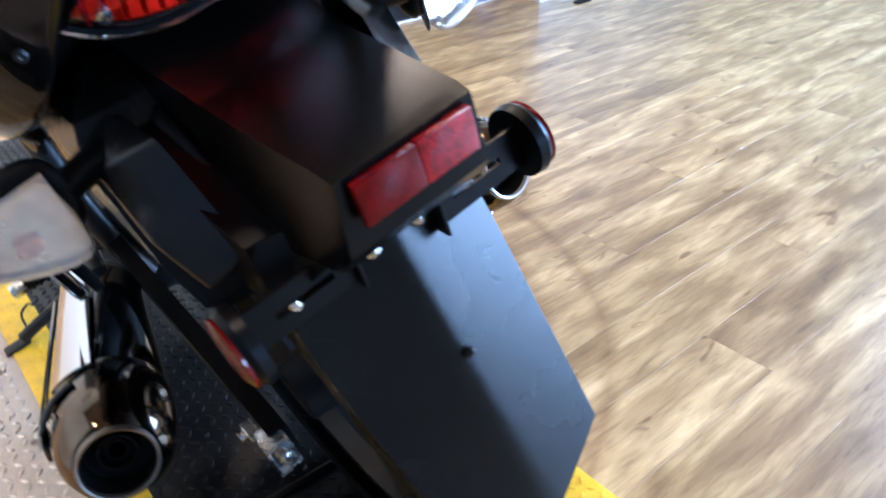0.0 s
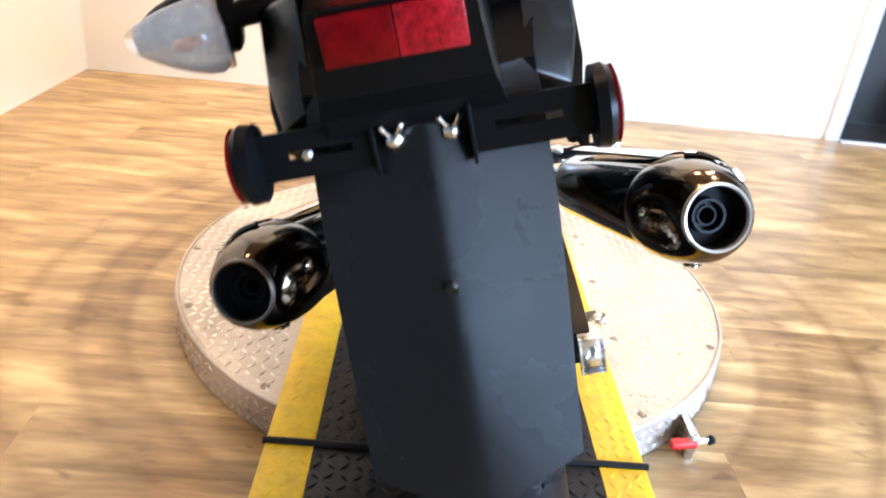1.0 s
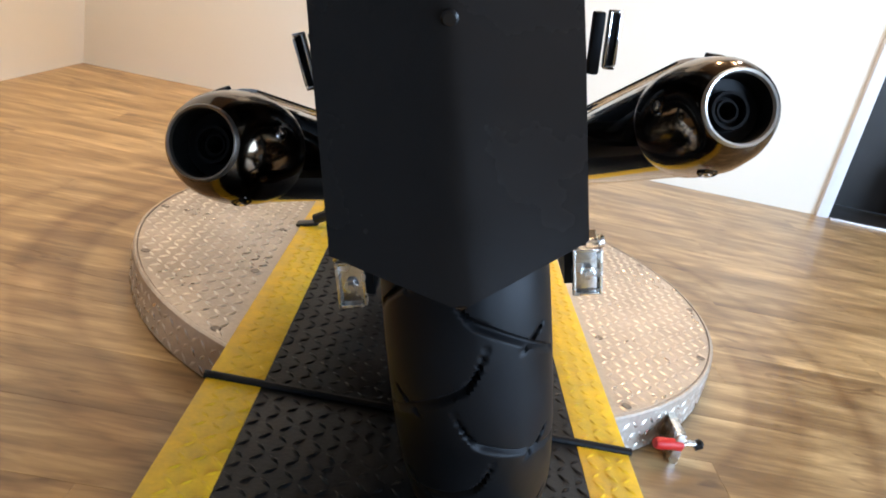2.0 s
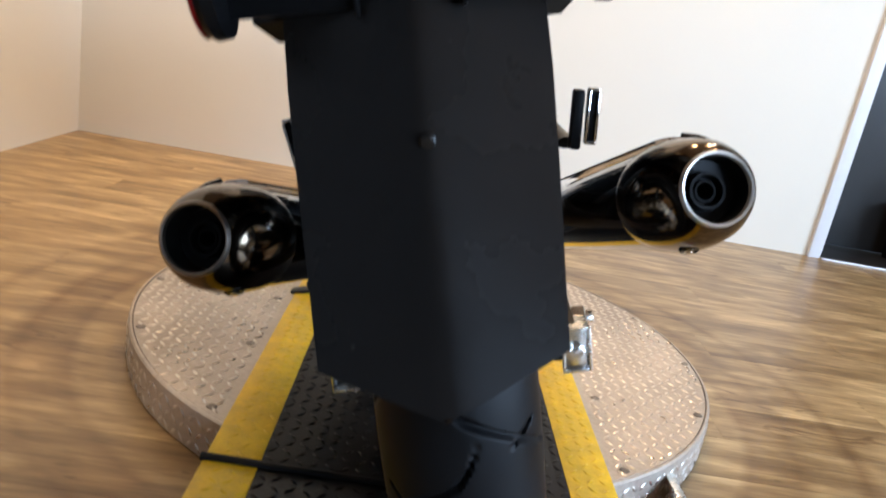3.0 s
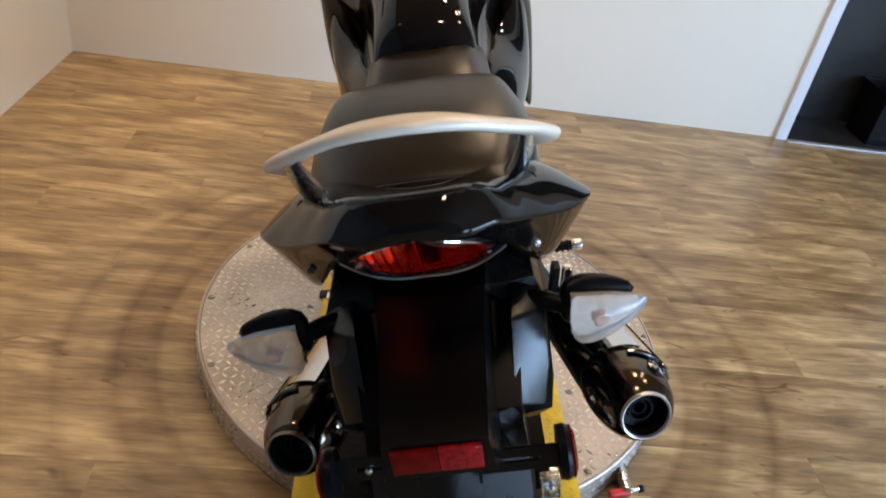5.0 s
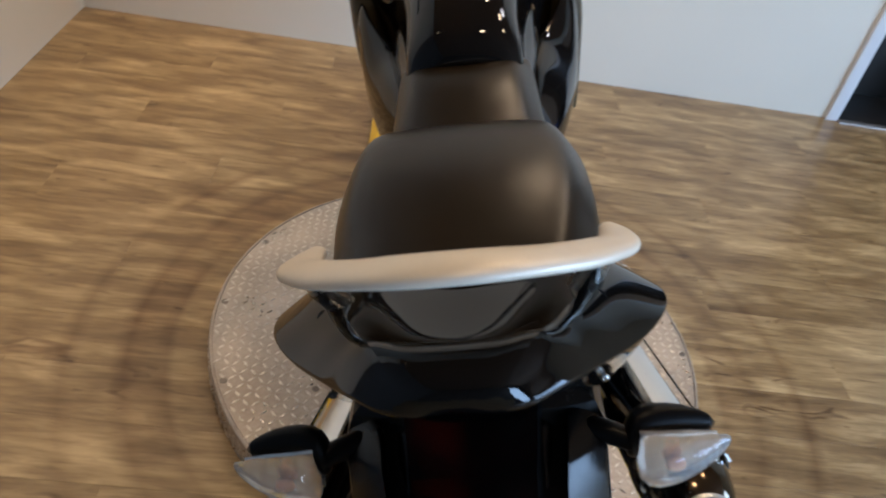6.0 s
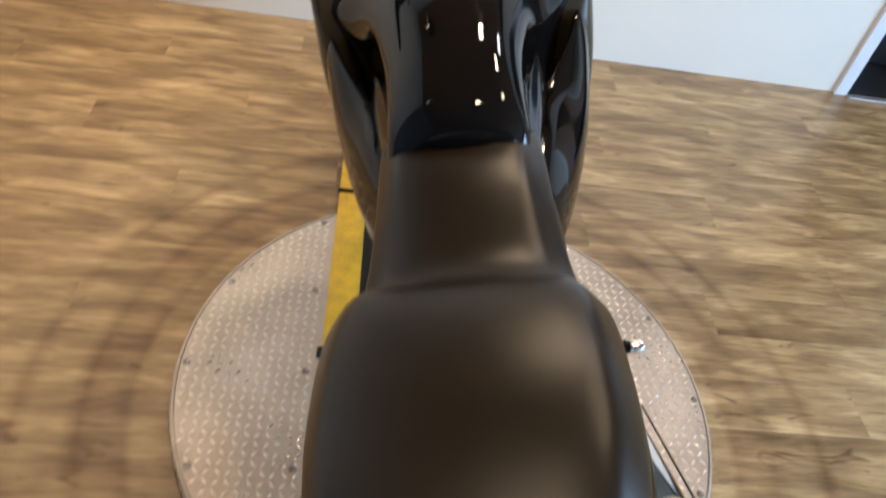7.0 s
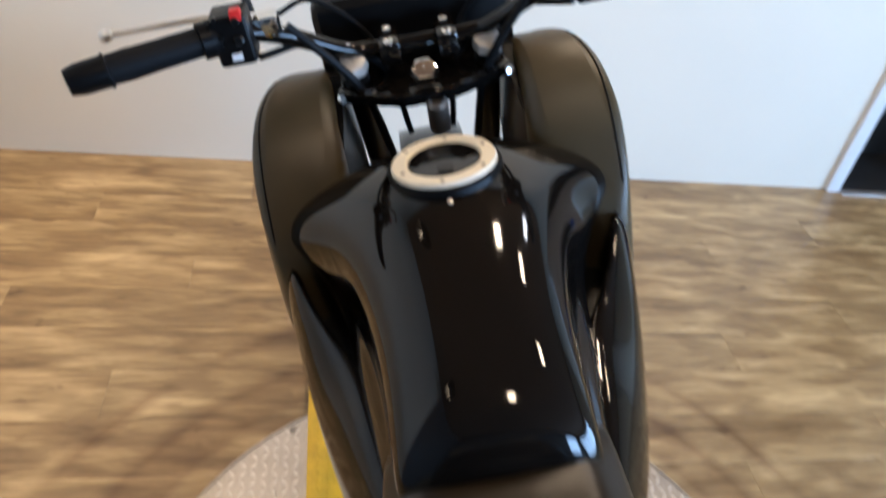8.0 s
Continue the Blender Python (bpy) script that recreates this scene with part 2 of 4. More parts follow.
    return bm


def spline(pts, n=6):
    """Points on a Catmull-Rom curve through pts."""
    p = [Vector(q) for q in pts]
    p = [p[0] * 2 - p[1], *p, p[-1] * 2 - p[-2]]
    out = []
    for a, b, c, d in zip(p, p[1:], p[2:], p[3:]):
        for k in range(n):
            t = k / n
            out.append(0.5 * (2 * b + (c - a) * t + (2 * a - 5 * b + 4 * c - d) * t * t + (3 * b - a - 3 * c + d) * t ** 3))
    return out + [p[-2]]


def tube(bm, pts, r, seg=12, n=6, flat=1.0, caps=True):
    """A round (or flattened) bar along a curve."""
    p = spline(pts, n) if n else [Vector(q) for q in pts]
    rings, up = [], None
    for i, q in enumerate(p):
        d = (p[min(i + 1, len(p) - 1)] - p[max(i - 1, 0)]).normalized()
        if up is None:
            up = V(0, 0, 1) if abs(d.z) < 0.9 else V(0, 1, 0)
        side = d.cross(up).normalized()
        up = side.cross(d).normalized()
        rad = r[0] + (r[1] - r[0]) * i / (len(p) - 1) if isinstance(r, tuple) else r
        rings.append([q + rad * (math.cos(a) * side + flat * math.sin(a) * up) for a in [2 * math.pi * k / seg for k in range(seg)]])
    return loft(bm, rings, caps)


def lathe(bm, prof, o, axis, seg=32, caps=False):
    """A turned form: prof is (radius, distance along the axis)."""
    q = V(0, 0, 1).rotation_difference(Vector(axis).normalized())
    rings = [[Vector(o) + q @ V(max(r, 1e-4) * math.cos(a), max(r, 1e-4) * math.sin(a), h) for a in [2 * math.pi * k / seg for k in range(seg)]] for r, h in prof]
    return loft(bm, rings, caps)


def prism(bm, outline, vec, bev=0.0):
    vs = [bm.verts.new(p) for p in outline]
    f = bm.faces.new(vs)
    r = bmesh.ops.extrude_face_region(bm, geom=[f])
    nv = [g for g in r["geom"] if isinstance(g, bmesh.types.BMVert)]
    bmesh.ops.translate(bm, verts=nv, vec=vec)
    if bev:
        al = set(vs) | set(nv)
        es = [e for e in bm.edges if e.verts[0] in al and e.verts[1] in al]
        bmesh.ops.bevel(bm, geom=es, offset=bev, segments=2, affect="EDGES", profile=0.6)
    return bm


def hexnut(bm, o, axis, r=0.009, h=0.008):
    q = V(0, 0, 1).rotation_difference(Vector(axis).normalized())
    for rr, n, a, b in ((r, 6, 0, h), (r * 0.55, 12, h, h * 1.6)):
        lathe(bm, [(0, a), (rr, a), (rr, b * 0.92), (rr * 0.9, b), (0, b)], o, axis, n)
    return bm


def B():
    return bmesh.new()


# ---- the room ----
def slab(name, lo, hi, material, label, bev=0.0):
    bm = B()
    c = [(a + b) / 2 for a, b in zip(lo, hi)]
    box(bm, c, [b - a for a, b in zip(lo, hi)], bev)
    return tagged(part(name, bm, material), label, "", "", "structure")


T = 0.12
CAS_L, DOOR_L, DOOR_R, DOOR_H = 1.733, 1.790, 2.64, 2.1
slab("wall_west", (ROOM_L - T, -0.6, 0), (ROOM_L, ROOM_B + T, CEIL), WALL, "cream painted plaster wall")
# unseen rear stretch, added dark so the bike's left side reflects little light
slab("wall_west_darkened", (ROOM_L - T, ROOM_F, 0), (ROOM_L, -0.6, CEIL), DARK_ROOM, "unseen stretch of west wall, made dark grey to darken reflections")
slab("wall_north", (ROOM_L, ROOM_B, 0), (CAS_L, ROOM_B + T, CEIL), WALL, "cream painted plaster wall behind the turntable")
slab("wall_north_corner", (DOOR_R + 0.1, ROOM_B, 0), (ROOM_R, ROOM_B + T, CEIL), WALL, "cream painted plaster wall beside the doorway")
slab("wall_over_door", (CAS_L, ROOM_B, DOOR_H), (DOOR_R + 0.1, ROOM_B + T, CEIL), WALL, "cream painted plaster wall over the doorway")
WIN_C, WIN_D = 2.30, 3.40
# unseen wall, dark by choice: keeps the cowl's rear reflections black
slab("wall_south_a", (ROOM_L, ROOM_F - T, 0), (WIN_C, ROOM_F, CEIL), DARK_ROOM, "unseen rear wall, made dark grey to darken reflections")
slab("wall_south_b", (WIN_D, ROOM_F - T, 0), (ROOM_R, ROOM_F, CEIL), DARK_ROOM, "unseen rear wall, made dark grey to darken reflections")
slab("wall_south_low", (WIN_C, ROOM_F - T, 0), (WIN_D, ROOM_F, 0.70), DARK_ROOM, "unseen dark grey rear wall under the added window")
slab("wall_south_top", (WIN_C, ROOM_F - T, 2.35), (WIN_D, ROOM_F, CEIL), DARK_ROOM, "unseen dark grey rear wall over the added window")
WIN_A, WIN_B, WIN_LO, WIN_HI = -5.4, -0.5, 0.75, 2.35
slab("wall_east_low", (ROOM_R, ROOM_F, 0), (ROOM_R + T, ROOM_B, WIN_LO), WALL, "cream painted plaster wall under the window")
slab("wall_east_top", (ROOM_R, ROOM_F, WIN_HI), (ROOM_R + T, ROOM_B, CEIL), WALL, "cream painted plaster wall over the window")
slab("wall_east_a", (ROOM_R, ROOM_F, WIN_LO), (ROOM_R + T, WIN_A, WIN_HI), WALL, "cream painted plaster wall beside the window")
slab("wall_east_b", (ROOM_R, WIN_B, WIN_LO), (ROOM_R + T, ROOM_B, WIN_HI), WALL, "cream painted plaster wall beside the window")
slab("ceiling", (ROOM_L - T, ROOM_F - T, CEIL), (ROOM_R + T, ROOM_B + 2.2, CEIL + 0.1), CEILING, "dark brown painted ceiling")

# door casing, caulk line, threshold and door
slab("trim", (CAS_L, ROOM_B - 0.022, 0), (DOOR_L, ROOM_B + T, DOOR_H), TRIM, "white painted door casing", 0.003)
slab("trim", (DOOR_R, ROOM_B - 0.27, 0), (DOOR_R + 0.1, ROOM_B + T, DOOR_H), TRIM, "white painted door casing", 0.003)
slab("trim", (CAS_L - 0.006, ROOM_B - 0.002, 0), (CAS_L, ROOM_B + 0.002, DOOR_H), GROUT, "grey caulk line along the door casing")
slab("threshold", (DOOR_L, ROOM_B - 0.045, 0.0), (DOOR_R, ROOM_B - 0.015, 0.008), THRESH, "light aluminium threshold strip", 0.002)
# the dark recess behind the opening, with its door
NICHE = ROOM_B + 0.30
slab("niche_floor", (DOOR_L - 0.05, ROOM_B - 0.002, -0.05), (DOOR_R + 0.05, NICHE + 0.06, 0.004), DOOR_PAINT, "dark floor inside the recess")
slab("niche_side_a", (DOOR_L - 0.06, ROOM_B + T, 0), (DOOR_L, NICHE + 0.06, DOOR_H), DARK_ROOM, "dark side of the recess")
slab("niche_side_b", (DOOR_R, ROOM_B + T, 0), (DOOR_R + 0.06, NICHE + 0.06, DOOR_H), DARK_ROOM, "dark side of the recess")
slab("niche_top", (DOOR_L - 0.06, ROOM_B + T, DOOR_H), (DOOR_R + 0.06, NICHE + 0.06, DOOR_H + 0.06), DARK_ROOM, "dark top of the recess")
door = tagged(new("door_1"), "closed dark grey flush door in a white casing", "door", "", "structure")
part("door_leaf", box(B(), ((DOOR_L + DOOR_R) / 2, NICHE + 0.02, DOOR_H / 2 + 0.004), (DOOR_R - DOOR_L - 0.006, 0.04, DOOR_H - 0.012), 0.002), DOOR_PAINT, door, "dark grey satin door leaf")
part("door_handle", tube(B(), [(DOOR_R - 0.07, NICHE, 1.02), (DOOR_R - 0.07, NICHE - 0.05, 1.02), (DOOR_R - 0.19, NICHE - 0.055, 1.02)], 0.009, 10, 4), BRUSHED, door, "satin steel lever handle")

# window in the east wall
win = tagged(new("window_1"), "wide white-framed window letting in daylight", "window", "", "structure")
for y0, y1, z0, z1 in ((WIN_A, WIN_B, WIN_LO, WIN_LO + 0.05), (WIN_A, WIN_B, WIN_HI - 0.05, WIN_HI), (WIN_A, WIN_A + 0.05, WIN_LO + 0.05, WIN_HI - 0.05), (WIN_B - 0.05, WIN_B, WIN_LO + 0.05, WIN_HI - 0.05), (-3.98, -3.92, WIN_LO + 0.05, WIN_HI - 0.05), (-2.58, -2.52, WIN_LO + 0.05, WIN_HI - 0.05)):
    part("window_frame", box(B(), (ROOM_R + 0.06, (y0 + y1) / 2, (z0 + z1) / 2), (0.06, y1 - y0, z1 - z0), 0.004), TRIM, win)

# invented, unseen opening round the rear fill lamp
win = tagged(new("fill_window"), "added unseen window that brightens the mudflap and north wall", "window", "", "structure")
for x0, x1, z0, z1 in ((WIN_C, WIN_D, 0.70, 0.75), (WIN_C, WIN_D, 2.30, 2.35), (WIN_C, WIN_C + 0.05, 0.75, 2.30), (WIN_D - 0.05, WIN_D, 0.75, 2.30)):
    part("window_frame", box(B(), ((x0 + x1) / 2, ROOM_F - 0.06, (z0 + z1) / 2), (x1 - x0, 0.06, z1 - z0), 0.004), TRIM, win)

# ceiling lights
for lx, ly, _, _, ll, lw, deep, _ in CEILING_LIGHTS:
    # deep shades hide the two added fill lamps from the tank and seat
    shaded = deep > 0.1
    dl = thing("ceiling_light", pose(lx, ly, CEIL), "added fill downlight, deeply shaded to stay out of reflections" if shaded else "slim rectangular warm white ceiling light", "ceiling light", "ceiling lights")
    for sx, sy, wx, wy in ((-lw / 2 - 0.005, 0, 0.01, ll + 0.03), (lw / 2 + 0.005, 0, 0.01, ll + 0.03), (0, -ll / 2 - 0.01, lw, 0.01), (0, ll / 2 + 0.01, lw, 0.01)):
        part("frame", box(B(), (sx, sy, -deep / 2), (wx, wy, deep), 0.002), SATIN if shaded else TRIM, dl)
    part("diffuser", box(B(), (0, 0, -0.012), (lw, ll + 0.01, 0.008), 0.001), GLOW, dl, "glowing warm diffuser")


# ---- turntable and ramp plank ----
def treads(name, test, zfun, pitch, h, material, parent, x0, x1, y0, y1, ox=0.0, oy=0.0):
    """Raised lozenges of tread plate, turned alternately, as one mesh."""
    vs, fs = [], []
    L, W = pitch * 1.0, pitch * 0.30
    for i in range(int(x0 / pitch) - 1, int(x1 / pitch) + 2):
        for j in range(int(y0 / pitch) - 1, int(y1 / pitch) + 2):
            cx, cy = i * pitch + ox, j * pitch + oy
            if not test(cx, cy, L):
                continue
            a = radians(45 if (i + j) % 2 else -45)
            c, s = math.cos(a), math.sin(a)
            k = len(vs)
            for u, w, z in ((-L / 2, 0, 0), (0, W / 2, 0), (L / 2, 0, 0), (0, -W / 2, 0), (-L / 4, 0, h), (L / 4, 0, h)):
                vs.append(zfun(cx + u * c - w * s, cy + u * s + w * c, z))
            fs += [(k, k + 1, k + 4), (k + 1, k + 5, k + 4), (k + 1, k + 2, k + 5), (k + 2, k + 3, k + 5), (k + 3, k + 4, k + 5), (k + 3, k, k + 4)]
    me = bpy.data.meshes.new(name)
    me.from_pydata(vs, [], fs)
    me.polygons.foreach_set("use_smooth", [True] * len(me.polygons))
    me.materials.append(material)
    ob = new(name, me)
    ob.parent = parent
    return tagged(ob, "raised tread bars", "", "", "stuff")


DISC_R, DISC_Y, DISC_H, HALF, INNER = 0.606, -0.005, 0.077, 0.300, 0.224
table = thing("turntable", Matrix(), "round steel tread-plate motorcycle turntable on the plank floor", "turntable")
part("disc", lathe(B(), [(0, 0), (DISC_R - 0.006, 0), (DISC_R - 0.006, DISC_H - 0.003), (DISC_R - 0.009, DISC_H), (0, DISC_H)], (0, DISC_Y, 0), (0, 0, 1), 160), STEEL, table, "worn steel tread plate", 30)
part("rim", lathe(B(), [(DISC_R - 0.005, 0.003), (DISC_R, 0.003), (DISC_R, DISC_H - 0.002), (DISC_R - 0.003, DISC_H + 0.0006), (DISC_R - 0.0065, DISC_H + 0.0006)], (0, DISC_Y, 0), (0, 0, 1), 160), STEEL, table, "bright rolled steel edge band", 30)
treads("tread_pattern", lambda x, y, L: x * x + (y - DISC_Y) ** 2 < (DISC_R - L / 2 - 0.003) ** 2 and abs(x) > HALF + L / 2, lambda x, y, z: (x, y, DISC_H + z), 0.0215, 0.0026, STEEL_BAR, table, -0.6, 0.6, -0.66, 0.54)
treads("side_tread_pattern", lambda x, y, L: 0 <= x < 2 * math.pi * DISC_R - 0.01 and 0.008 < y < DISC_H - 0.008, lambda x, y, z: ((DISC_R + z) * math.cos(x / DISC_R), DISC_Y + (DISC_R + z) * math.sin(x / DISC_R), y), 0.0215, 0.0022, STEEL_BAR, table, 0, 3.7, 0, 0.08, 0, 0.013)
for a in (-24.6, 0, 24.6, 155.4, 180, 204.6):
        x, y = 0.585 * math.cos(radians(a)), DISC_Y + 0.585 * math.sin(radians(a))
        part("bolt", lathe(B(), [(0.0085, 0), (0.0085, 0.0008), (0.007, 0.0018), (0.003, 0.0012), (0, 0.0006)], (x, y, DISC_H), (0, 0, 1), 12), BOLT, table)
for y in (-0.485, -0.245, -0.007, 0.234, 0.476):
    for x in (-0.330, 0.330):
        part("bolt", lathe(B(), [(0.0085, 0), (0.0085, 0.0008), (0.007, 0.0018), (0.003, 0.0012), (0, 0.0006)], (x, y, DISC_H), (0, 0, 1), 12), BOLT, table)

PLANK_Z = 0.08
ramp = thing("ramp_plank", Matrix(), "black tread-plate wheel plank with yellow edges across the turntable", "ramp")
Y0, Y1 = -1.25, 1.24
JOINTS = [Y0, -0.622, 0.613, Y1]
for a, b in zip(JOINTS, JOINTS[1:]):
    part("black_plate", box(B(), (0, (a + b) / 2, PLANK_Z - 0.002), (2 * INNER, b - a - 0.003, 0.004), 0.0008), BLACK_PLATE, ramp, "worn black painted tread plate")
    for s in (-1, 1):
        bm = B()
        box(bm, (s * (INNER + HALF) / 2, (a + b) / 2, PLANK_Z - 0.002), (HALF - INNER - 0.0006, b - a - 0.003, 0.004), 0.0008)
        if b < 0 or a > 0.6:
            box(bm, (s * (HALF - 0.002), (a + b) / 2, PLANK_Z - 0.024), (0.004, b - a - 0.003, 0.04), 0.0008)
        part("yellow_edge", bm, YELLOW, ramp, "chipped yellow painted tread plate edge")
for y in JOINTS[1:3]:
    bm = tube(B(), [(-HALF - 0.004, y, PLANK_Z + 0.002), (HALF + 0.004, y, PLANK_Z + 0.002)], 0.006, 10, 0)
    part("hinge_rod", bm, BLACK_PLATE, ramp, "black hinge rod")
for s in (-1, 1):
    for y in (-0.95, 0.85):
        part("foot", box(B(), (s * 0.25, y, 0.038), (0.03, 0.05, 0.075), 0.002), BLACK_PLATE, ramp)
inY = lambda y, L: all(abs(y - j) > L * 0.45 for j in JOINTS) and Y0 < y < Y1
treads("black_tread_pattern", lambda x, y, L: abs(x) < INNER - L * 0.3 and inY(y, L), lambda x, y, z: (x, y, PLANK_Z + z), 0.0215, 0.0024, BLACK_PLATE, ramp, -0.25, 0.25, Y0, Y1)
treads("yellow_tread_pattern", lambda x, y, L: INNER + L * 0.35 < abs(x) < HALF - L * 0.35 and inY(y, L), lambda x, y, z: (x, y, PLANK_Z + z), 0.0215, 0.0023, YELLOW, ramp, -0.32, 0.32, Y0, Y1, 0.004)

lever = thing("lock_lever", pose(0.43, -0.49, 0), "red-handled toggle lock lever at the turntable's edge", "lever")
part("bracket", box(B(), (-0.005, 0.03, 0.028), (0.016, 0.09, 0.056), 0.002), ZINC, lever)
part("grip", lathe(B(), [(0, 0), (0.008, 0.001), (0.0105, 0.008), (0.0095, 0.03), (0.011, 0.046), (0.008, 0.05), (0, 0.05)], (-0.046, -0.017, 0.034), (1, 0.2, 0), 16), RED_PAINT, lever, "red rubber grip")
part("shaft", tube(B(), [(0.0, -0.008, 0.034), (0.012, -0.004, 0.036), (0.03, 0.004, 0.033)], 0.005, 10), ZINC, lever)
part("knob", lathe(B(), [(0, 0), (0.008, 0.0), (0.009, 0.012), (0.005, 0.016), (0, 0.016)], (0.028, 0.004, 0.028), (0.8, 0.1, 0.5), 12), IRON, lever, "black knob")

# ---- the motorcycle ----
LEAN_DEG = 15.7
bike = thing("motorcycle", pose(0.0905, -0.015, PLANK_Z, 0, -LEAN_DEG, -0.6), "black naked motorcycle leaning on its side stand on the turntable", "motorcycle")


def wheel(name, y, zc, R, w, label):
    """Tyre with cut grooves, rim, hub and spokes."""
    bm = B()
    n, k = (1280, 84) if name == "rear_tyre" else (400, 30)
    rings = []
    for i in range(n):
        a = 2 * math.pi * i / n
        ring = []
        for j in range(k + 1):
            u = 2 * j / k - 1
            th = u * radians(96)
            x = w * math.sin(th) / math.sin(radians(84)) if abs(th) < radians(84) else math.copysign(w, u) * (1 - (abs(th) - radians(84)) * 0.35)
            rad = R - 0.072 + 0.072 * math.cos(th)
            g = 0.0
            if abs(u) < 0.85:
                s = a * 9 / math.pi
                for side in (0.0, 0.5):
                    v = u if side else -u
                    q = (s + side - 0.52 * v - 0.10 * v * v + 0.35 * max(0, 0.06 - v) ** 2 * 20) % 1.0
                    q = min(q, 1 - q) / 0.034
                    if -0.14 < v < 0.80 and q < 1:
                        g = max(g, 0.0065 * (1 - q ** 4) * min(1, (v + 0.14) * 12, (0.80 - v) * 10))
                    q2 = (s + side + 0.42 + 0.75 * v) % 1.0
                    q2 = min(q2, 1 - q2) / 0.026
                    if 0.36 < v < 0.62 and q2 < 1:
                        g = max(g, 0.0050 * (1 - q2 ** 4) * min(1, (v - 0.36) * 20, (0.62 - v) * 20))
            rad -= g
            ring.append((x, y + rad * math.cos(a), zc + rad * math.sin(a)))
        rings.append(ring)
    rows = [[bm.verts.new(p) for p in r] for r in rings]
    for i in range(n):
        a, b = rows[i], rows[(i + 1) % n]
        for j in range(k):
            bm.faces.new((a[j], a[j + 1], b[j + 1], b[j]))
    wh = part(name, bm, RUBBER, bike, label, 60)
    part("rim", lathe(B(), [(0.212, -0.045), (0.225, -0.047), (0.226, -0.042), (0.205, -0.03), (0.20, 0), (0.205, 0.03), (0.226, 0.042), (0.225, 0.047), (0.212, 0.045), (0.19, 0.02), (0.19, -0.02), (0.212, -0.045)], (0, y, zc), (1, 0, 0), 64), IRON, wh, "black cast rim")
    bm = lathe(B(), [(0, -0.07), (0.04, -0.07), (0.045, -0.03), (0.045, 0.03), (0.04, 0.07), (0, 0.07)], (0, y, zc), (1, 0, 0), 32)
    part("hub", bm, IRON, wh)
    for s in range(5):
        a = 2 * math.pi * s / 5 + 0.3
        part("spoke", tube(B(), [(0, y + 0.035 * math.cos(a), zc + 0.035 * math.sin(a)), (0, y + 0.2 * math.cos(a), zc + 0.2 * math.sin(a))], 0.014, 8, 0), IRON, wh)
    part("brake_disc", lathe(B(), [(0.08, -0.002), (0.13, -0.002), (0.13, 0.002), (0.08, 0.002), (0.08, -0.002)], (0.075, y, zc), (1, 0, 0), 48), ZINC, wh, "steel brake disc")
    return wh


wheel("rear_tyre", -0.715, 0.305, 0.305, 0.068, "black grooved rear tyre")
wheel("front_tyre", 0.715, 0.30, 0.30, 0.058, "black grooved front tyre")

# swing arm, chain adjusters, axle
for s in (-1, 1):
    bm = loft(B(), [[(s * (0.115 + dx), y, z + dz) for dx, dz in ((-0.012, -h), (0.012, -h), (0.012, h), (-0.012, h))] for y, z, h in ((-0.20, 0.345, 0.03), (-0.45, 0.325, 0.026), (-0.70, 0.305, 0.026), (-0.755, 0.295, 0.022))])
    arm = part("swing_arm", bm, SATIN, bike, "black box-section swing arm")
    bm = B()
    m = Matrix.Translation((s * 0.126, -0.762, 0.290))
    box(bm, (0, 0, 0), (0.031, 0.005, 0.052), 0.002, m)
    for dx, dz, wx, wz in ((-0.0140, 0, 0.0034, 0.052), (0.0140, 0, 0.0034, 0.052), (0, 0.0245, 0.0246, 0.0034), (0, -0.0245, 0.0246, 0.0034)):
        box(bm, (dx, -0.0045, dz), (wx, 0.006, wz), 0.001, m)
    box(bm, (0, 0.016, 0.0235), (0.030, 0.028, 0.004), 0.0015, m)
    ad = part("chain_adjuster", bm, ZINC, arm, "bright zinc chain adjuster cap")
    part("adjuster_nut", hexnut(B(), (s * 0.126, -0.765, 0.290), (0, -1, 0), 0.008, 0.007), ZINC, arm, "zinc hex nut")
    part("axle_nut", hexnut(B(), (s * 0.13, -0.715, 0.305), (s, 0, 0), 0.014, 0.014), ZINC, arm, "zinc axle nut")

# rear mudguard flap
def flap_row(z, w, yr, prot, side):
    """Half widths with a rounded centre crease and faintly bowed halves."""
    us = (1.0, 0.9, 0.7, 0.5, 0.32, 0.2, 0.12, 0.05)
    back = lambda u: yr + prot * (1.05 * (math.sqrt(u * u + 0.004) - 0.063) + 0.14 * u * u)
    half = [(u * w, back(u), z) for u in us]
    return [(-w, back(1) + side, z), (-w, back(1) + 0.003, z)] + [(-x, y, zz) for x, y, zz in half] + [(0, back(0), z)] + half[::-1] + [(w, back(1) + 0.003, z), (w, back(1) + side, z)]


rows = []
for z, w, yr, prot, side, vee in ((0.70, 0.084, -1.000, 0.030, 0.05, 0), (0.66, 0.087, -1.013, 0.030, 0.05, 0), (0.60, 0.087, -1.036, 0.029, 0.05, 0.004), (0.53, 0.084, -1.062, 0.026, 0.045, 0.012), (0.465, 0.080, -1.087, 0.022, 0.035, 0.022), (0.41, 0.077, -1.107, 0.019, 0.025, 0.030)):
    rows.append([(x, y, zz + vee * min(1, abs(x) / w)) for x, y, zz in flap_row(z, w, yr, prot, side)])
bm = B()
outer = [[Vector(p) for p in r] for r in rows]
inner = [[Vector((p[0] * 0.965, p[1] + 0.003, p[2])) for p in r] for r in rows]
loft(bm, [o + i[::-1] for o, i in zip(outer, inner)])
flap = part("mudflap", bm, MATTE, bike, "matte black plastic rear mudflap with a centre crease", 50)
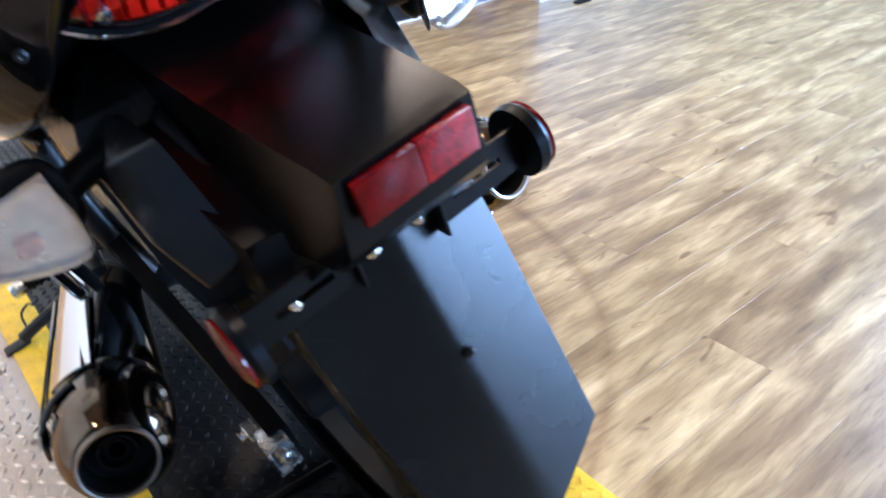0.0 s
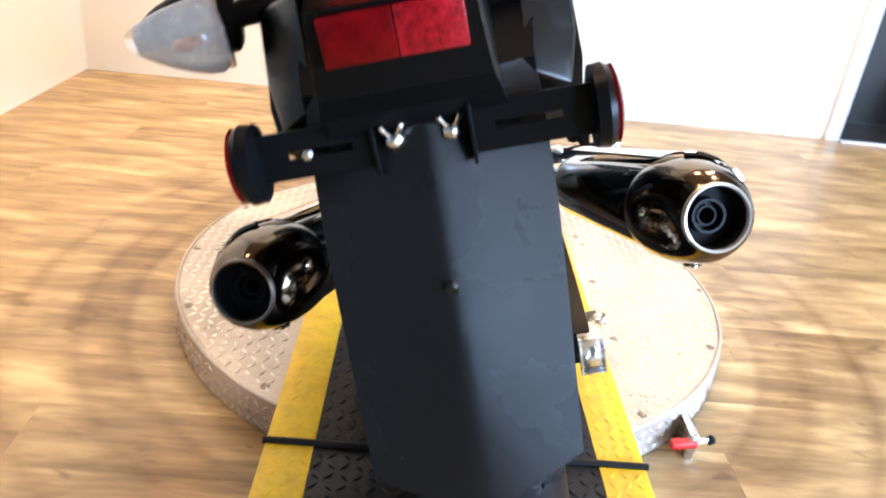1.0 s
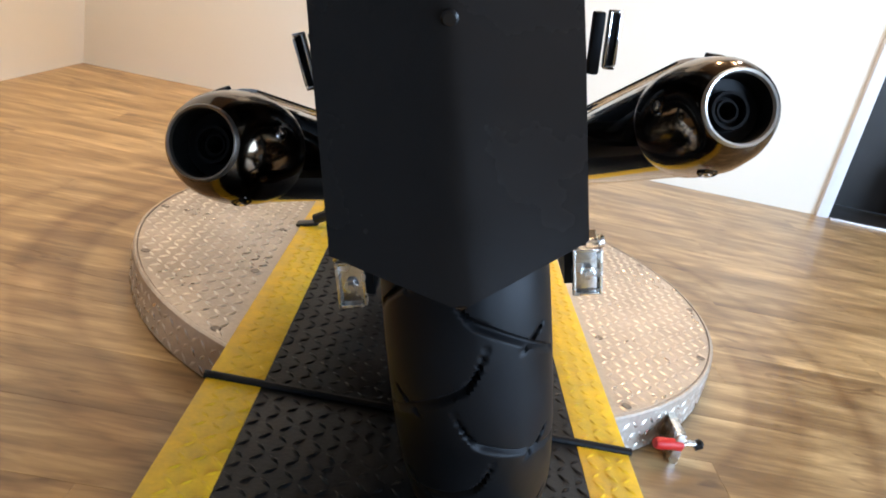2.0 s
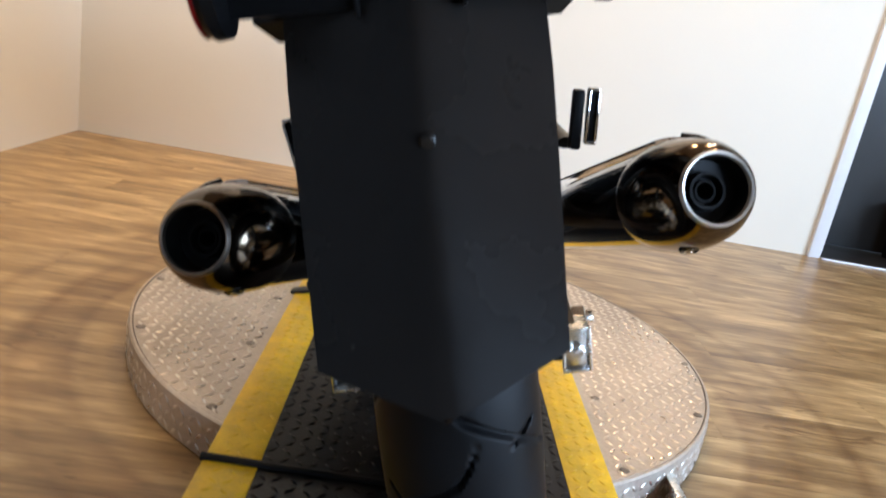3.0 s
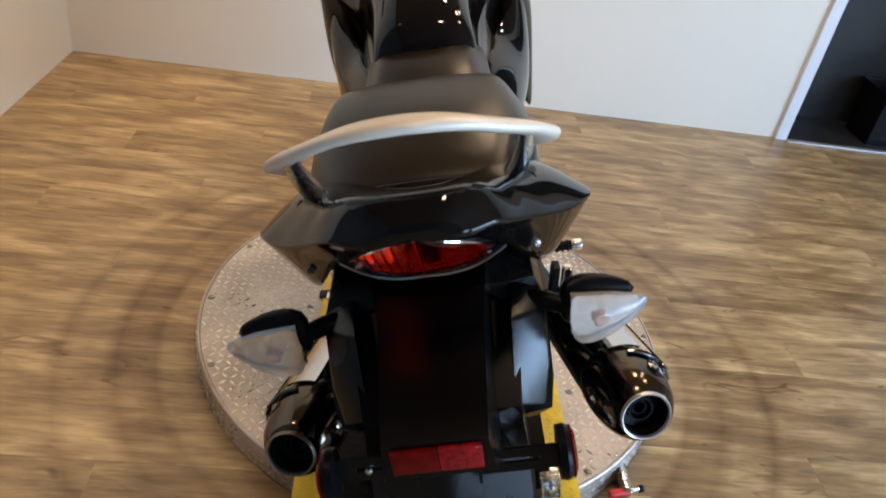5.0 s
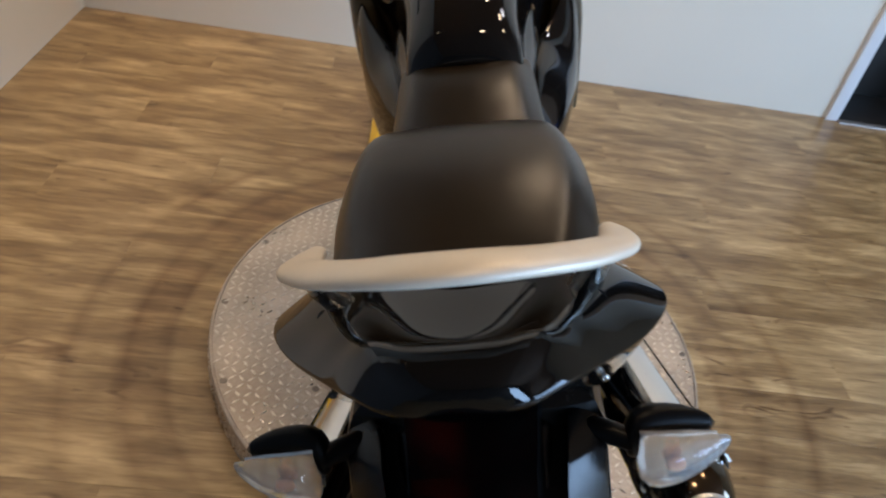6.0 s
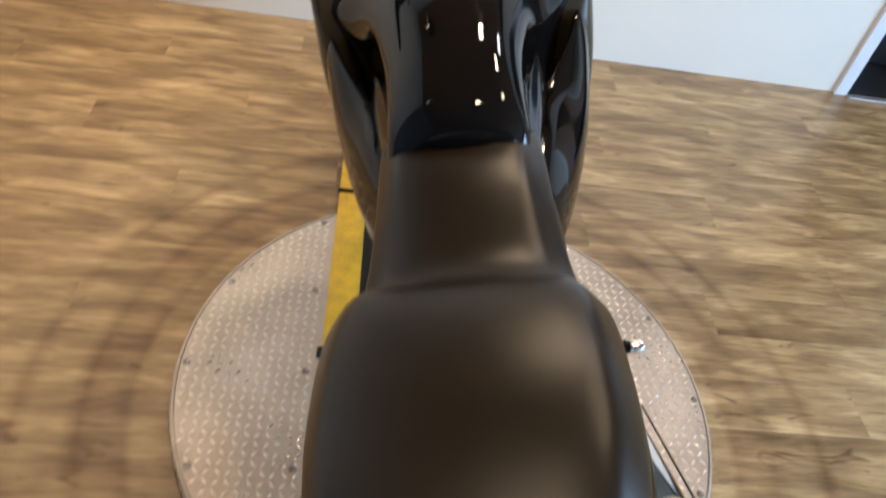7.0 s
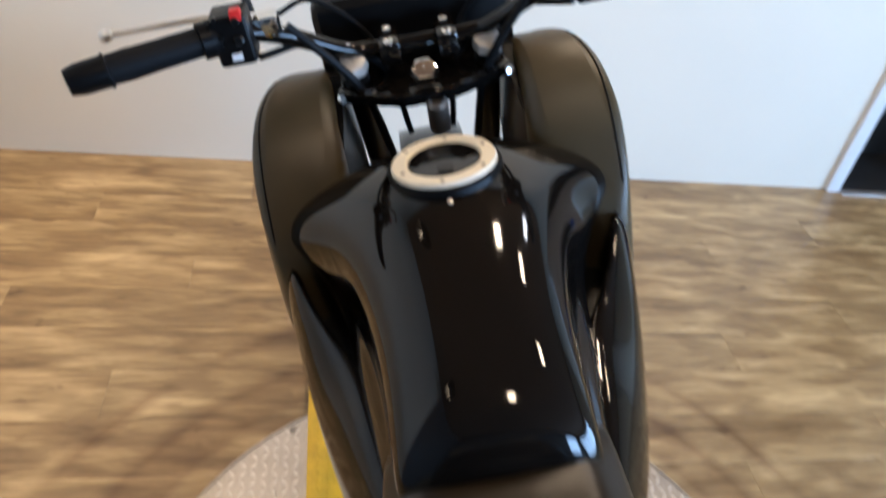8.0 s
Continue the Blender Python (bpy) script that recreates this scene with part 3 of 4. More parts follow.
part("rubber_stud", lathe(B(), [(0.0055, 0), (0.0055, 0.002), (0.004, 0.0035), (0, 0.0035)], (0.003, -1.048, 0.569), (0, -1, -0.35), 16), MATTE, flap, "small round plastic stud")

# number-plate carrier: side box, tongue and rectangular red reflector
bm = B()
loft(bm, [[(-w, y0, z), (-w, y1, z), (-w * 0.72, y1 - 0.006, z), (w * 0.72, y1 - 0.006, z), (w, y1, z), (w, y0, z)] for z, w, y0, y1 in ((0.80, 0.085, -0.74, -0.82), (0.775, 0.118, -0.74, -0.845), (0.75, 0.128, -0.74, -0.853), (0.68, 0.127, -0.74, -0.91), (0.65, 0.121, -0.76, -0.93), (0.635, 0.105, -0.78, -0.925))])
carrier = part("plate_carrier", bm, PLASTIC, bike, "satin black plastic number-plate carrier", 25)
for s in (-1, 1):
    bm = B()
    back = [(0.085, -0.906, 0.765), (0.125, -0.876, 0.752), (0.124, -0.938, 0.700), (0.113, -0.954, 0.668), (0.079, -0.960, 0.690)]
    shoulder = [(0.090, -0.860, 0.774), (0.121, -0.812, 0.771), (0.126, -0.800, 0.715), (0.113, -0.890, 0.642), (0.081, -0.910, 0.648)]
    front = [(0.084, -0.800, 0.745), (0.120, -0.795, 0.745), (0.125, -0.790, 0.715), (0.110, -0.850, 0.660), (0.083, -0.850, 0.660)]
    a, b, c = (Vector(back[k]) for k in (0, 1, 4))
    n = (b - a).cross(c - a)
    back = [(x, a.y - (n.x * (x - a.x) + n.z * (z - a.z)) / n.y, z) for x, _, z in back]
    loft(bm, [[(s * x, y, z) for x, y, z in ring] for ring in (back, shoulder, front)])
    bmesh.ops.bevel(bm, geom=bm.edges[:], offset=0.0035, segments=2, affect="EDGES", profile=0.6)
    part("side_fin", bm, PLASTIC, carrier, "black plastic side fin with a flat back")
    bm = prism(B(), [(s * 0.064, y, z) for y, z in ((-0.80, 0.780), (-0.862, 0.763), (-0.965, 0.694), (-0.985, 0.668), (-0.90, 0.66), (-0.80, 0.74))], (s * 0.011, 0, -0.006), 0.0025)
    part("side_blade", bm, PLASTIC, carrier, "black plastic blade beside the tongue")
bm = B()
loft(bm, [[(-wt, y, zt), (wt, y, zt), (wb, y + dy, zb), (-wb, y + dy, zb)] for y, zt, wt, zb, wb, dy in ((-0.82, 0.808, 0.068, 0.72, 0.068, 0), (-0.925, 0.779, 0.056, 0.69, 0.064, 0), (-0.96, 0.777, 0.055, 0.68, 0.062, 0), (-1.054, 0.771, 0.050, 0.70, 0.058, 0.006), (-1.066, 0.768, 0.049, 0.715, 0.054, 0.006))])
tong = part("plate_tongue", bm, TONGUE, carrier, "sloping black plastic tongue with a fold", 12)
bm = B()
box(bm, (-0.020, -1.0690, 0.750), (0.044, 0.006, 0.029), 0.0015)
refl = part("red_reflector", bm, RED_LENS, carrier, "rectangular red reflector")
RED_BRIGHT = mat("prismatic_red_lens", (0.24, 0.004, 0.007), 0.16, vary=0.6, scale=140, bump=0.5, bscale=420, coat=0.2, spec=0.3)
part("prism_field", box(B(), (0.0225, -1.0690, 0.750), (0.0405, 0.006, 0.029), 0.0015), RED_BRIGHT, refl, "brighter prismatic half of the reflector")
bm = loft(B(), [[(-w, y0, z), (w, y0, z), (w, y1, z), (-w, y1, z)] for z, w, y0, y1 in ((0.735, 0.05, -0.90, -1.060), (0.70, 0.056, -0.90, -1.033), (0.66, 0.07, -0.90, -0.99), (0.64, 0.08, -0.90, -0.985))])
part("carrier_base", bm, SATIN, carrier, "", 25)

# slotted bracket with two side reflectors
bracket = part("bracket_bar", box(B(), (0.003, -1.0, 0.668), (0.062, 0.004, 0.036), 0.001), SATIN, bike, "black slotted steel plate bracket")
for s in (-1, 1):
    bm = B()
    yb = -1.012 if s > 0 else -1.004
    x0, x1 = s * 0.034, s * 0.118
    o = [(x0, 0.651), (x1, 0.651), (x1, 0.686), (x0, 0.686)]
    q = [(s * 0.050, 0.6655), (s * 0.096, 0.6655), (s * 0.096, 0.6715), (s * 0.050, 0.6715)]
    ring = lambda pts, y: [bm.verts.new((x, y, z)) for x, z in pts]
    of, qf, ob_, qb = ring(o, yb - 0.0015), ring(q, yb - 0.0015), ring(o, yb + 0.0015), ring(q, yb + 0.0015)
    for a, b in ((of, qf), (qb, ob_), (of, ob_), (qf, qb)):
        for i in range(4):
            j = (i + 1) % 4
            bm.faces.new((a[i], a[j], b[j], b[i]))
    arm = part("bracket_arm", bm, SATIN, bracket)
    part("bracket_tab", box(B(), (x0, yb + 0.002, 0.667), (0.003, 0.022, 0.042), 0.0008), SATIN, bracket)
    bm = lathe(B(), [(0, -0.006), (0.028, -0.006), (0.029, 0.002), (0.026, 0.007), (0, 0.007)], (s * 0.122, -1.008, 0.668), (s, 0, 0), 32)
    part("reflector_back", bm, SATIN, bracket, "black round reflector housing")
    bm = lathe(B(), [(0.0255, 0.004), (0.027, 0.009), (0.02, 0.012), (0, 0.013)], (s * 0.122, -1.008, 0.668), (s, 0, 0), 32)
    part("round_reflector", bm, RED_LENS, bracket, "round red side reflector")
    nut = V(0.000 + s * 0.020, -1.003, 0.668)
    bm = lathe(B(), [(0, 0), (0.0075, 0), (0.0075, 0.003), (0.0068, 0.007), (0.0045, 0.0095), (0, 0.0105)], nut, (0, -1, 0.1), 16)
    for e in (-1, 1):
        tube(bm, [nut + V(e * 0.003, -0.006, 0.003), nut + V(e * 0.006, -0.010, 0.009), nut + V(e * 0.0075, -0.011, 0.013)], (0.0032, 0.0022), 8, 3, 0.6)
    part("wing_nut", bm, ZINC, bracket, "bright wing nut")
part("small_screw", hexnut(B(), (-0.082, -1.006, 0.668), (0, -1, 0), 0.004, 0.003), ZINC, bracket)

# tail cowl with side wings
def cowl_ring(y, w, zt, ze, zb, zc=None, rise=0.0):
    """A section with a drooping edge; rise lifts its shoulders above the middle."""
    d, zc = zt - ze, zc or zb
    f = min(1, rise / 0.012)
    h = [(0, zt), (0.35 * w, zt + 0.2 * rise - 0.10 * d * (1 - f)), (0.63 * w, zt + rise - d * (0.42 - 0.37 * f)), (0.84 * w, zt + 0.45 * rise - d * (0.80 - 0.22 * f)), (0.985 * w, ze + 0.0015), (w, ze - 0.0015), (0.985 * w, ze - 0.005), (0.78 * w, zb), (0.74 * w, zb), (0.70 * w, zc), (0.35 * w, zc), (0, zc)]
    return [(x, y, z) for x, z in h] + [(-x, y, z) for x, z in h[-2:0:-1]]


CW = [(-0.28, 0.105, 0.715, 0.66, 0.56), (-0.42, 0.13, 0.75, 0.69, 0.60), (-0.56, 0.155, 0.785, 0.735, 0.66), (-0.66, 0.178, 0.82, 0.775, 0.70), (-0.71, 0.190, 0.846, 0.803, 0.735, 0.735, 0.012), (-0.738, 0.198, 0.858, 0.823, 0.75, 0.75, 0.020), (-0.772, 0.201, 0.866, 0.832, 0.757, 0.757, 0.026), (-0.802, 0.188, 0.872, 0.842, 0.768, 0.80, 0.032), (-0.822, 0.176, 0.876, 0.848, 0.776, 0.862, 0.036), (-0.848, 0.157, 0.882, 0.858, 0.794, 0.872, 0.040), (-0.872, 0.138, 0.889, 0.872, 0.826, 0.878, 0.044), (-0.892, 0.121, 0.904, 0.884, 0.850, 0.890, 0.034), (-0.908, 0.108, 0.936, 0.894, 0.868, 0.906, 0.014), (-0.926, 0.094, 0.951, 0.906, 0.884, 0.912, 0.008), (-0.941, 0.080, 0.953, 0.917, 0.901, 0.918, 0.006), (-0.955, 0.064, 0.943, 0.919, 0.908, 0.919, 0.004), (-0.964, 0.044, 0.931, 0.919, 0.913, 0.918, 0.002)]
cowl = part("tail_cowl", loft(B(), [cowl_ring(*c) for c in CW]), GLOSS, bike, "glossy black tail cowl with pointed side wings", 30, 2)
for s in (-1, 1):
    # right: a screw; left: a black disc standing in for an open hole
    part("cowl_screw", lathe(B(), [(0.0042, 0), (0.0042, 0.002), (0.002, 0.003), (0, 0.002)], (s * 0.122, -0.868, 0.835), (0, -1, 0), 12), ZINC if s > 0 else IRON, cowl, "small bright cowl screw" if s > 0 else "black disc in place of the left cowl hole")

# tail light
def eye_outline(sc, d):
    """A pointed oval, its top leaning back over its foot; d is the step out along its face's normal."""
    pts = []
    for k in range(40):
        a = 2 * math.pi * k / 40
        u = math.cos(a)
        z = 0.053 * (1 - abs(u) ** 1.7) if math.sin(a) >= 0 else -0.050 * (1 - abs(u) ** 2.4)
        pts.append((0.096 * sc * u, -0.908 + sc * (0.055 * u * u - 0.79 * z) - 0.78 * d, 0.866 + sc * (z - 0.029 * abs(u) ** 1.5) - 0.62 * d))
    return pts


bm = loft(B(), [eye_outline(1.0, -0.03), eye_outline(1.04, 0.0), eye_outline(0.99, 0.006), eye_outline(0.94, 0.002)], False)
lamp = part("tail_light", bm, SATIN, bike, "eye-shaped tail light with a dark bezel")
part("bezel_line", loft(B(), [eye_outline(0.985, 0.0055), eye_outline(0.975, 0.0075), eye_outline(0.965, 0.0055)], False), CHROME, lamp, "thin bright line round the lens")
bm = loft(B(), [eye_outline(0.94, 0.001), eye_outline(0.86, 0.006), eye_outline(0.6, 0.010), eye_outline(0.25, 0.012), eye_outline(0.03, 0.012)], True)
TAILRED = mat("tail_lens", (1.0, 0.10, 0.045), 0.05, vary=0.2, scale=60, trans=1.0, ior=1.08, bump=0.5, bscale=300, coat=1.0)
BULB = mat("tail_bulb", (1.0, 0.36, 0.12), 0.3, emit=2.0)
BOWL = mat("silvered_bowl", (0.9, 0.88, 0.85), 0.4, 0.25, vary=0.25, scale=45, bump=0.8, bscale=160)
part("lens", bm, TAILRED, lamp, "red moulded lens")
bm = loft(B(), [eye_outline(0.93, -0.006), eye_outline(0.6, -0.024), eye_outline(0.02, -0.028)], True)
part("reflector_bowl", bm, BOWL, lamp, "silvered bowl behind the lens")
for k in range(-7, 1):
    u = abs(k) / 8.7
    m = Matrix.Translation((k * 0.011, -0.908 + 0.055 * u * u, 0.866 - 0.029 * u ** 1.5)) @ Euler((radians(38), 0, 0)).to_matrix().to_4x4()
    part("lens_rib", box(B(), (0, 0, 0), (0.0030, 0.004, 0.105 * (1 - u ** 1.7)), 0.0006, m), RED_BRIGHT, lamp)
for k in range(7):
    m = Matrix.Translation((0.036, -0.9 - 0.0068 * (k - 3) + 0.004, 0.852 + 0.0086 * (k - 3))) @ Euler((radians(38), 0, 0)).to_matrix().to_4x4()
    part("lens_rib", box(B(), (0, 0, 0), (0.070 - 0.009 * abs(k - 2.5), 0.003, 0.0018), 0.0004, m), TAILRED, lamp)
part("divider", box(B(), (0.008, 0, 0), (0.020, 0.012, 0.080), 0.003, Matrix.Translation((0, -0.896, 0.872)) @ Euler((radians(38), 0, 0)).to_matrix().to_4x4()), SATIN, lamp, "dark divider behind the lens")
for x, y, z, r, h in ((-0.050, -0.876, 0.862, 0.011, 0.022), (-0.030, -0.884, 0.872, 0.013, 0.034), (0.078, -0.853, 0.850, 0.006, 0.010)):
    part("bulb", lathe(B(), [(0, -h), (0.6 * r, -0.9 * h), (r, -0.55 * h), (r, 0.5 * h), (0.7 * r, 0.85 * h), (0, h)], (x, y, z), (0.12, -0.62, 0.78), 14), BULB, lamp, "lit filament bulb")
for x, y, z in ((-0.069, -0.874, 0.836), (0.069, -0.874, 0.836)):
    part("lens_screw", lathe(B(), [(0.0055, 0), (0.0055, 0.002), (0.003, 0.003), (0, 0.0022)], (x, y, z), (0, -0.8, -0.5), 12), ZINC, lamp, "bright lens screw")

# indicators
for s in (-1, 1):
    stem = part("indicator", tube(B(), [(s * 0.10, -0.855, 0.752), (s * 0.13, -0.868, 0.754), (s * 0.150, -0.878, 0.752)], (0.013, 0.010), 12), SATIN, bike, "black indicator stalk with a clear lens")
    def ind_ring(x, yc, zc, hy, hz):
        return [(s * x, yc + hy * math.cos(a), zc - 0.011 + 0.93 * hz * math.sin(a) * (1.0 if math.sin(a) > 0 else 0.9)) for a in [2 * math.pi * k / 20 for k in range(20)]]
    bm = loft(B(), [ind_ring(0.141, -0.874, 0.761, 0.012, 0.014), ind_ring(0.148, -0.868, 0.759, 0.020, 0.035), ind_ring(0.166, -0.862, 0.763, 0.019, 0.032), ind_ring(0.196, -0.860, 0.768, 0.014, 0.022), ind_ring(0.228, -0.864, 0.766, 0.006, 0.009)])
    part("housing", bm, SATIN, stem, "black lamp housing", 40, 1)
    bm = loft(B(), [ind_ring(0.150, -0.890, 0.753, 0.018, 0.037), ind_ring(0.168, -0.897, 0.753, 0.020, 0.0355), ind_ring(0.196, -0.895, 0.756, 0.017, 0.028), ind_ring(0.224, -0.885, 0.758, 0.010, 0.016), ind_ring(0.240, -0.877, 0.759, 0.003, 0.006)])
    part("lens", bm, CLEAR, stem, "clear faceted indicator lens", 40, 1)
    bm = loft(B(), [ind_ring(0.153, -0.882, 0.753, 0.007, 0.034), ind_ring(0.171, -0.882, 0.753, 0.007, 0.032), ind_ring(0.201, -0.879, 0.756, 0.006, 0.023), ind_ring(0.226, -0.875, 0.758, 0.003, 0.011)])
    part("reflector_dish", bm, REFLECTOR, stem, "silvered reflector")
    part("bulb", lathe(B(), [(0, 0), (0.0042, 0.002), (0.0054, 0.008), (0.0042, 0.015), (0, 0.017)], (s * 0.175, -0.894, 0.741), (s, 0.1, 0), 14), AMBER, stem, "amber bulb")

# grab rail
rail_half = [(0.146, -0.722, 0.884, 0.009), (0.148, -0.752, 0.900, 0.016), (0.141, -0.802, 0.931, 0.020), (0.121, -0.838, 0.956, 0.021), (0.092, -0.868, 0.977, 0.021), (0.048, -0.897, 1.000, 0.020), (0, -0.906, 1.007, 0.020)]
rail_row = [(-x, y, z, r) for x, y, z, r in rail_half] + [(x, y, z, r) for x, y, z, r in rail_half[-2::-1]]
rp, rr_ = spline([q[:3] for q in rail_row], 5), spline([(q[3], 0, 0) for q in rail_row], 5)
rings = []
for i, q in enumerate(rp):
    d = (rp[min(i + 1, len(rp) - 1)] - rp[max(i - 1, 0)]).normalized()
    side = d.cross(V(0, 0.16, 1)).normalized()
    up = side.cross(d)
    rings.append([q + rr_[i].x * math.copysign(abs(math.cos(a)) ** 0.8, math.cos(a)) * side + 0.0075 * math.copysign(abs(math.sin(a)) ** 0.8, math.sin(a)) * up for a in [2 * math.pi * k / 20 for k in range(20)]])
rail = part("grab_rail", loft(B(), rings), RAIL, bike, "satin silver cast grab rail", 50)
for s in (-1, 1):
    part("rail_stay", tube(B(), [(s * 0.122, -0.836, 0.952), (s * 0.118, -0.826, 0.925), (s * 0.110, -0.812, 0.895), (s * 0.107, -0.800, 0.872)], (0.009, 0.014), 12), ZINC, rail, "bare metal rail stay")
    part("rail_foot", lathe(B(), [(0.021, -0.02), (0.021, 0.002), (0.018, 0.005), (0, 0.005)], (s * 0.108, -0.802, 0.877), (0, -0.35, 1), 20), IRON, rail, "black rubber foot under the stay")
    part("rail_bolt", lathe(B(), [(0.009, 0), (0.009, 0.006), (0.006, 0.007), (0.005, 0.003), (0, 0.003)], (s * 0.121, -0.824, 0.886), (0, -0.6, 1), 14), IRON, rail, "black socket bolt")

# seat
def seat_ring(y, wt, w, zt, zs, zb, crown, dy=0.0):
    """Flat crowned top of half width wt, slanted flanks out to w."""
    h = [(0, zt), (0.35 * wt, zt - 0.10 * crown), (0.7 * wt, zt - 0.45 * crown), (0.92 * wt, zt - crown), (wt + 0.004, zt - crown - 0.007), (0.5 * (wt + w) + 0.003, 0.45 * (zt - crown) + 0.55 * zs), (w - 0.003, zs + 0.008), (w, zs - 0.004), (w * 0.97, zb + 0.008), (w * 0.9, zb), (0, zb)]
    yy = lambda x: y + dy * (x / w) ** 2
    return [(x, yy(x), z) for x, z in h] + [(-x, yy(x), z) for x, z in h[-2:0:-1]]


ST = [(-0.168, 0.066, 0.09, 0.802, 0.772, 0.715, 0.0028, 0.05), (-0.172, 0.084, 0.112, 0.818, 0.782, 0.7, 0.0028, 0.07), (-0.2, 0.086, 0.117, 0.822, 0.775, 0.69, 0.0035, 0.055), (-0.245, 0.088, 0.12, 0.816, 0.761, 0.69, 0.0049, 0.025), (-0.3, 0.093, 0.125, 0.798, 0.746, 0.69, 0.009), (-0.36, 0.1, 0.131, 0.778, 0.741, 0.69, 0.01), (-0.405, 0.104, 0.138, 0.792, 0.75, 0.695, 0.01), (-0.43, 0.103, 0.143, 0.822, 0.768, 0.7, 0.005), (-0.452, 0.106, 0.147, 0.858, 0.793, 0.71, 0.0055), (-0.475, 0.11, 0.15, 0.882, 0.812, 0.72, 0.006), (-0.515, 0.117, 0.153, 0.897, 0.824, 0.74, 0.0075), (-0.58, 0.123, 0.154, 0.902, 0.832, 0.755, 0.0085), (-0.64, 0.123, 0.153, 0.9, 0.836, 0.765, 0.009), (-0.7, 0.114, 0.145, 0.889, 0.835, 0.775, 0.0085), (-0.745, 0.1, 0.132, 0.879, 0.83, 0.78, 0.007), (-0.776, 0.078, 0.106, 0.862, 0.824, 0.785, 0.005), (-0.792, 0.06, 0.08, 0.843, 0.816, 0.79, 0.003), (-0.797, 0.05, 0.066, 0.822, 0.808, 0.79, 0.0015)]
seat = part("seat", loft(B(), [seat_ring(*r) for r in ST]), SEAT, bike, "stepped black vinyl seat for two", 60, 2)
# glossy skirt round the foot of the rear cushion
skirt = [(0.1535, -0.60, 0.800, 0.152, -0.60, 0.826), (0.152, -0.66, 0.805, 0.149, -0.655, 0.835), (0.145, -0.712, 0.815, 0.139, -0.702, 0.844), (0.128, -0.758, 0.832, 0.117, -0.738, 0.857), (0.098, -0.788, 0.845, 0.086, -0.756, 0.867), (0.055, -0.803, 0.853, 0.048, -0.763, 0.8715), (0, -0.808, 0.856, 0, -0.765, 0.873)]
skirt = [(-x, y, z, -u, v, w) for x, y, z, u, v, w in skirt] + skirt[-2::-1]
lo, hi = spline([r[:3] for r in skirt], 4), spline([r[3:] for r in skirt], 4)
rings = []
for p, q in zip(lo, hi):
    inward = V(-p.x, -0.64 - p.y if p.y < -0.64 else 0, 0).normalized() * 0.012
    rings.append([p, p * 0.5 + q * 0.5 - inward * 0.3, q, q + inward - V(0, 0, 0.004), p + inward])
part("seat_skirt", loft(B(), rings), GLOSS, seat, "glossy black skirt round the rear cushion", 40, 1)

# fuel tank
def tank_ring(y, zt, ws, zs, wk, zk, zb, p=2.8):
    """A rounded crown falling to a soft crease, then the knee recess below it."""
    h = [(u * ws, zs + (zt - zs) * (1 - u ** p) ** (1 / p)) for u in (0, 0.22, 0.42, 0.6, 0.75, 0.87, 0.95)]
    h += [(ws, zs + 0.004), (ws - 0.001, zs - 0.008), ((ws + wk) / 2, (zs + zk) / 2), (wk, zk), (wk - 0.004, zk - 0.03), (wk - 0.02, zb), (0, zb)]
    return [(x, y, z) for x, z in h] + [(-x, y, z) for x, z in h[-2:0:-1]]


TK = [(-0.184, 0.8, 0.086, 0.768, 0.1, 0.745, 0.7), (-0.178, 0.826, 0.096, 0.776, 0.106, 0.748, 0.69), (-0.166, 0.852, 0.1, 0.782, 0.11, 0.75, 0.68), (-0.15, 0.873, 0.101, 0.788, 0.114, 0.752, 0.67), (-0.1, 0.897, 0.101, 0.797, 0.121, 0.754, 0.66), (-0.04, 0.917, 0.105, 0.805, 0.131, 0.756, 0.66), (0.02, 0.931, 0.116, 0.816, 0.14, 0.758, 0.66), (0.07, 0.94, 0.13, 0.824, 0.146, 0.762, 0.66, 2.7), (0.12, 0.946, 0.153, 0.833, 0.154, 0.768, 0.66, 2.3), (0.165, 0.948, 0.186, 0.84, 0.17, 0.775, 0.66, 1.85), (0.205, 0.944, 0.212, 0.843, 0.192, 0.78, 0.66, 1.6), (0.232, 0.926, 0.203, 0.836, 0.19, 0.775, 0.66, 1.6), (0.252, 0.895, 0.16, 0.82, 0.155, 0.76, 0.67, 1.8), (0.262, 0.868, 0.12, 0.8, 0.12, 0.74, 0.68, 2.0)]
tank = part("fuel_tank", loft(B(), [tank_ring(*r) for r in TK]), GLOSS, bike, "glossy black fuel tank with a flat centre panel", 60, 2)
FC = (0.003, 0.151, 0.9430)
FA = (0, 0.10, 1)
part("filler_collar", lathe(B(), [(0.0660, -0.014), (0.0655, -0.001), (0.0640, 0.001), (0.0605, 0.002), (0.0590, 0.001)], FC, FA, 48), SATIN, tank, "black collar round the filler cap")
part("filler_ring", lathe(B(), [(0.0605, -0.002), (0.0610, 0.003), (0.0590, 0.0065), (0.0445, 0.0075), (0.0415, 0.004)], FC, FA, 48), RINGMETAL, tank, "pale satin filler ring")
for k in range(6):
    a = 2 * math.pi * k / 6 + 0.4
    part("ring_screw", lathe(B(), [(0.0028, 0), (0.0028, 0.0008), (0.0012, 0.0004), (0, 0.0002)], (FC[0] + 0.0515 * math.cos(a), FC[1] + 0.0515 * math.sin(a), FC[2] + 0.0068 - 0.0051 * math.sin(a)), FA, 10), BOLT, tank)
part("filler_lid", lathe(B(), [(0.0420, 0.001), (0.0400, 0.0055), (0.02, 0.0060), (0, 0.0062)], FC, FA, 48), GLOSS, tank, "dark locking filler lid")
part("key_flap", box(B(), (0.003, 0.124, 0.9515), (0.017, 0.018, 0.005), 0.002), GLOSS, tank)
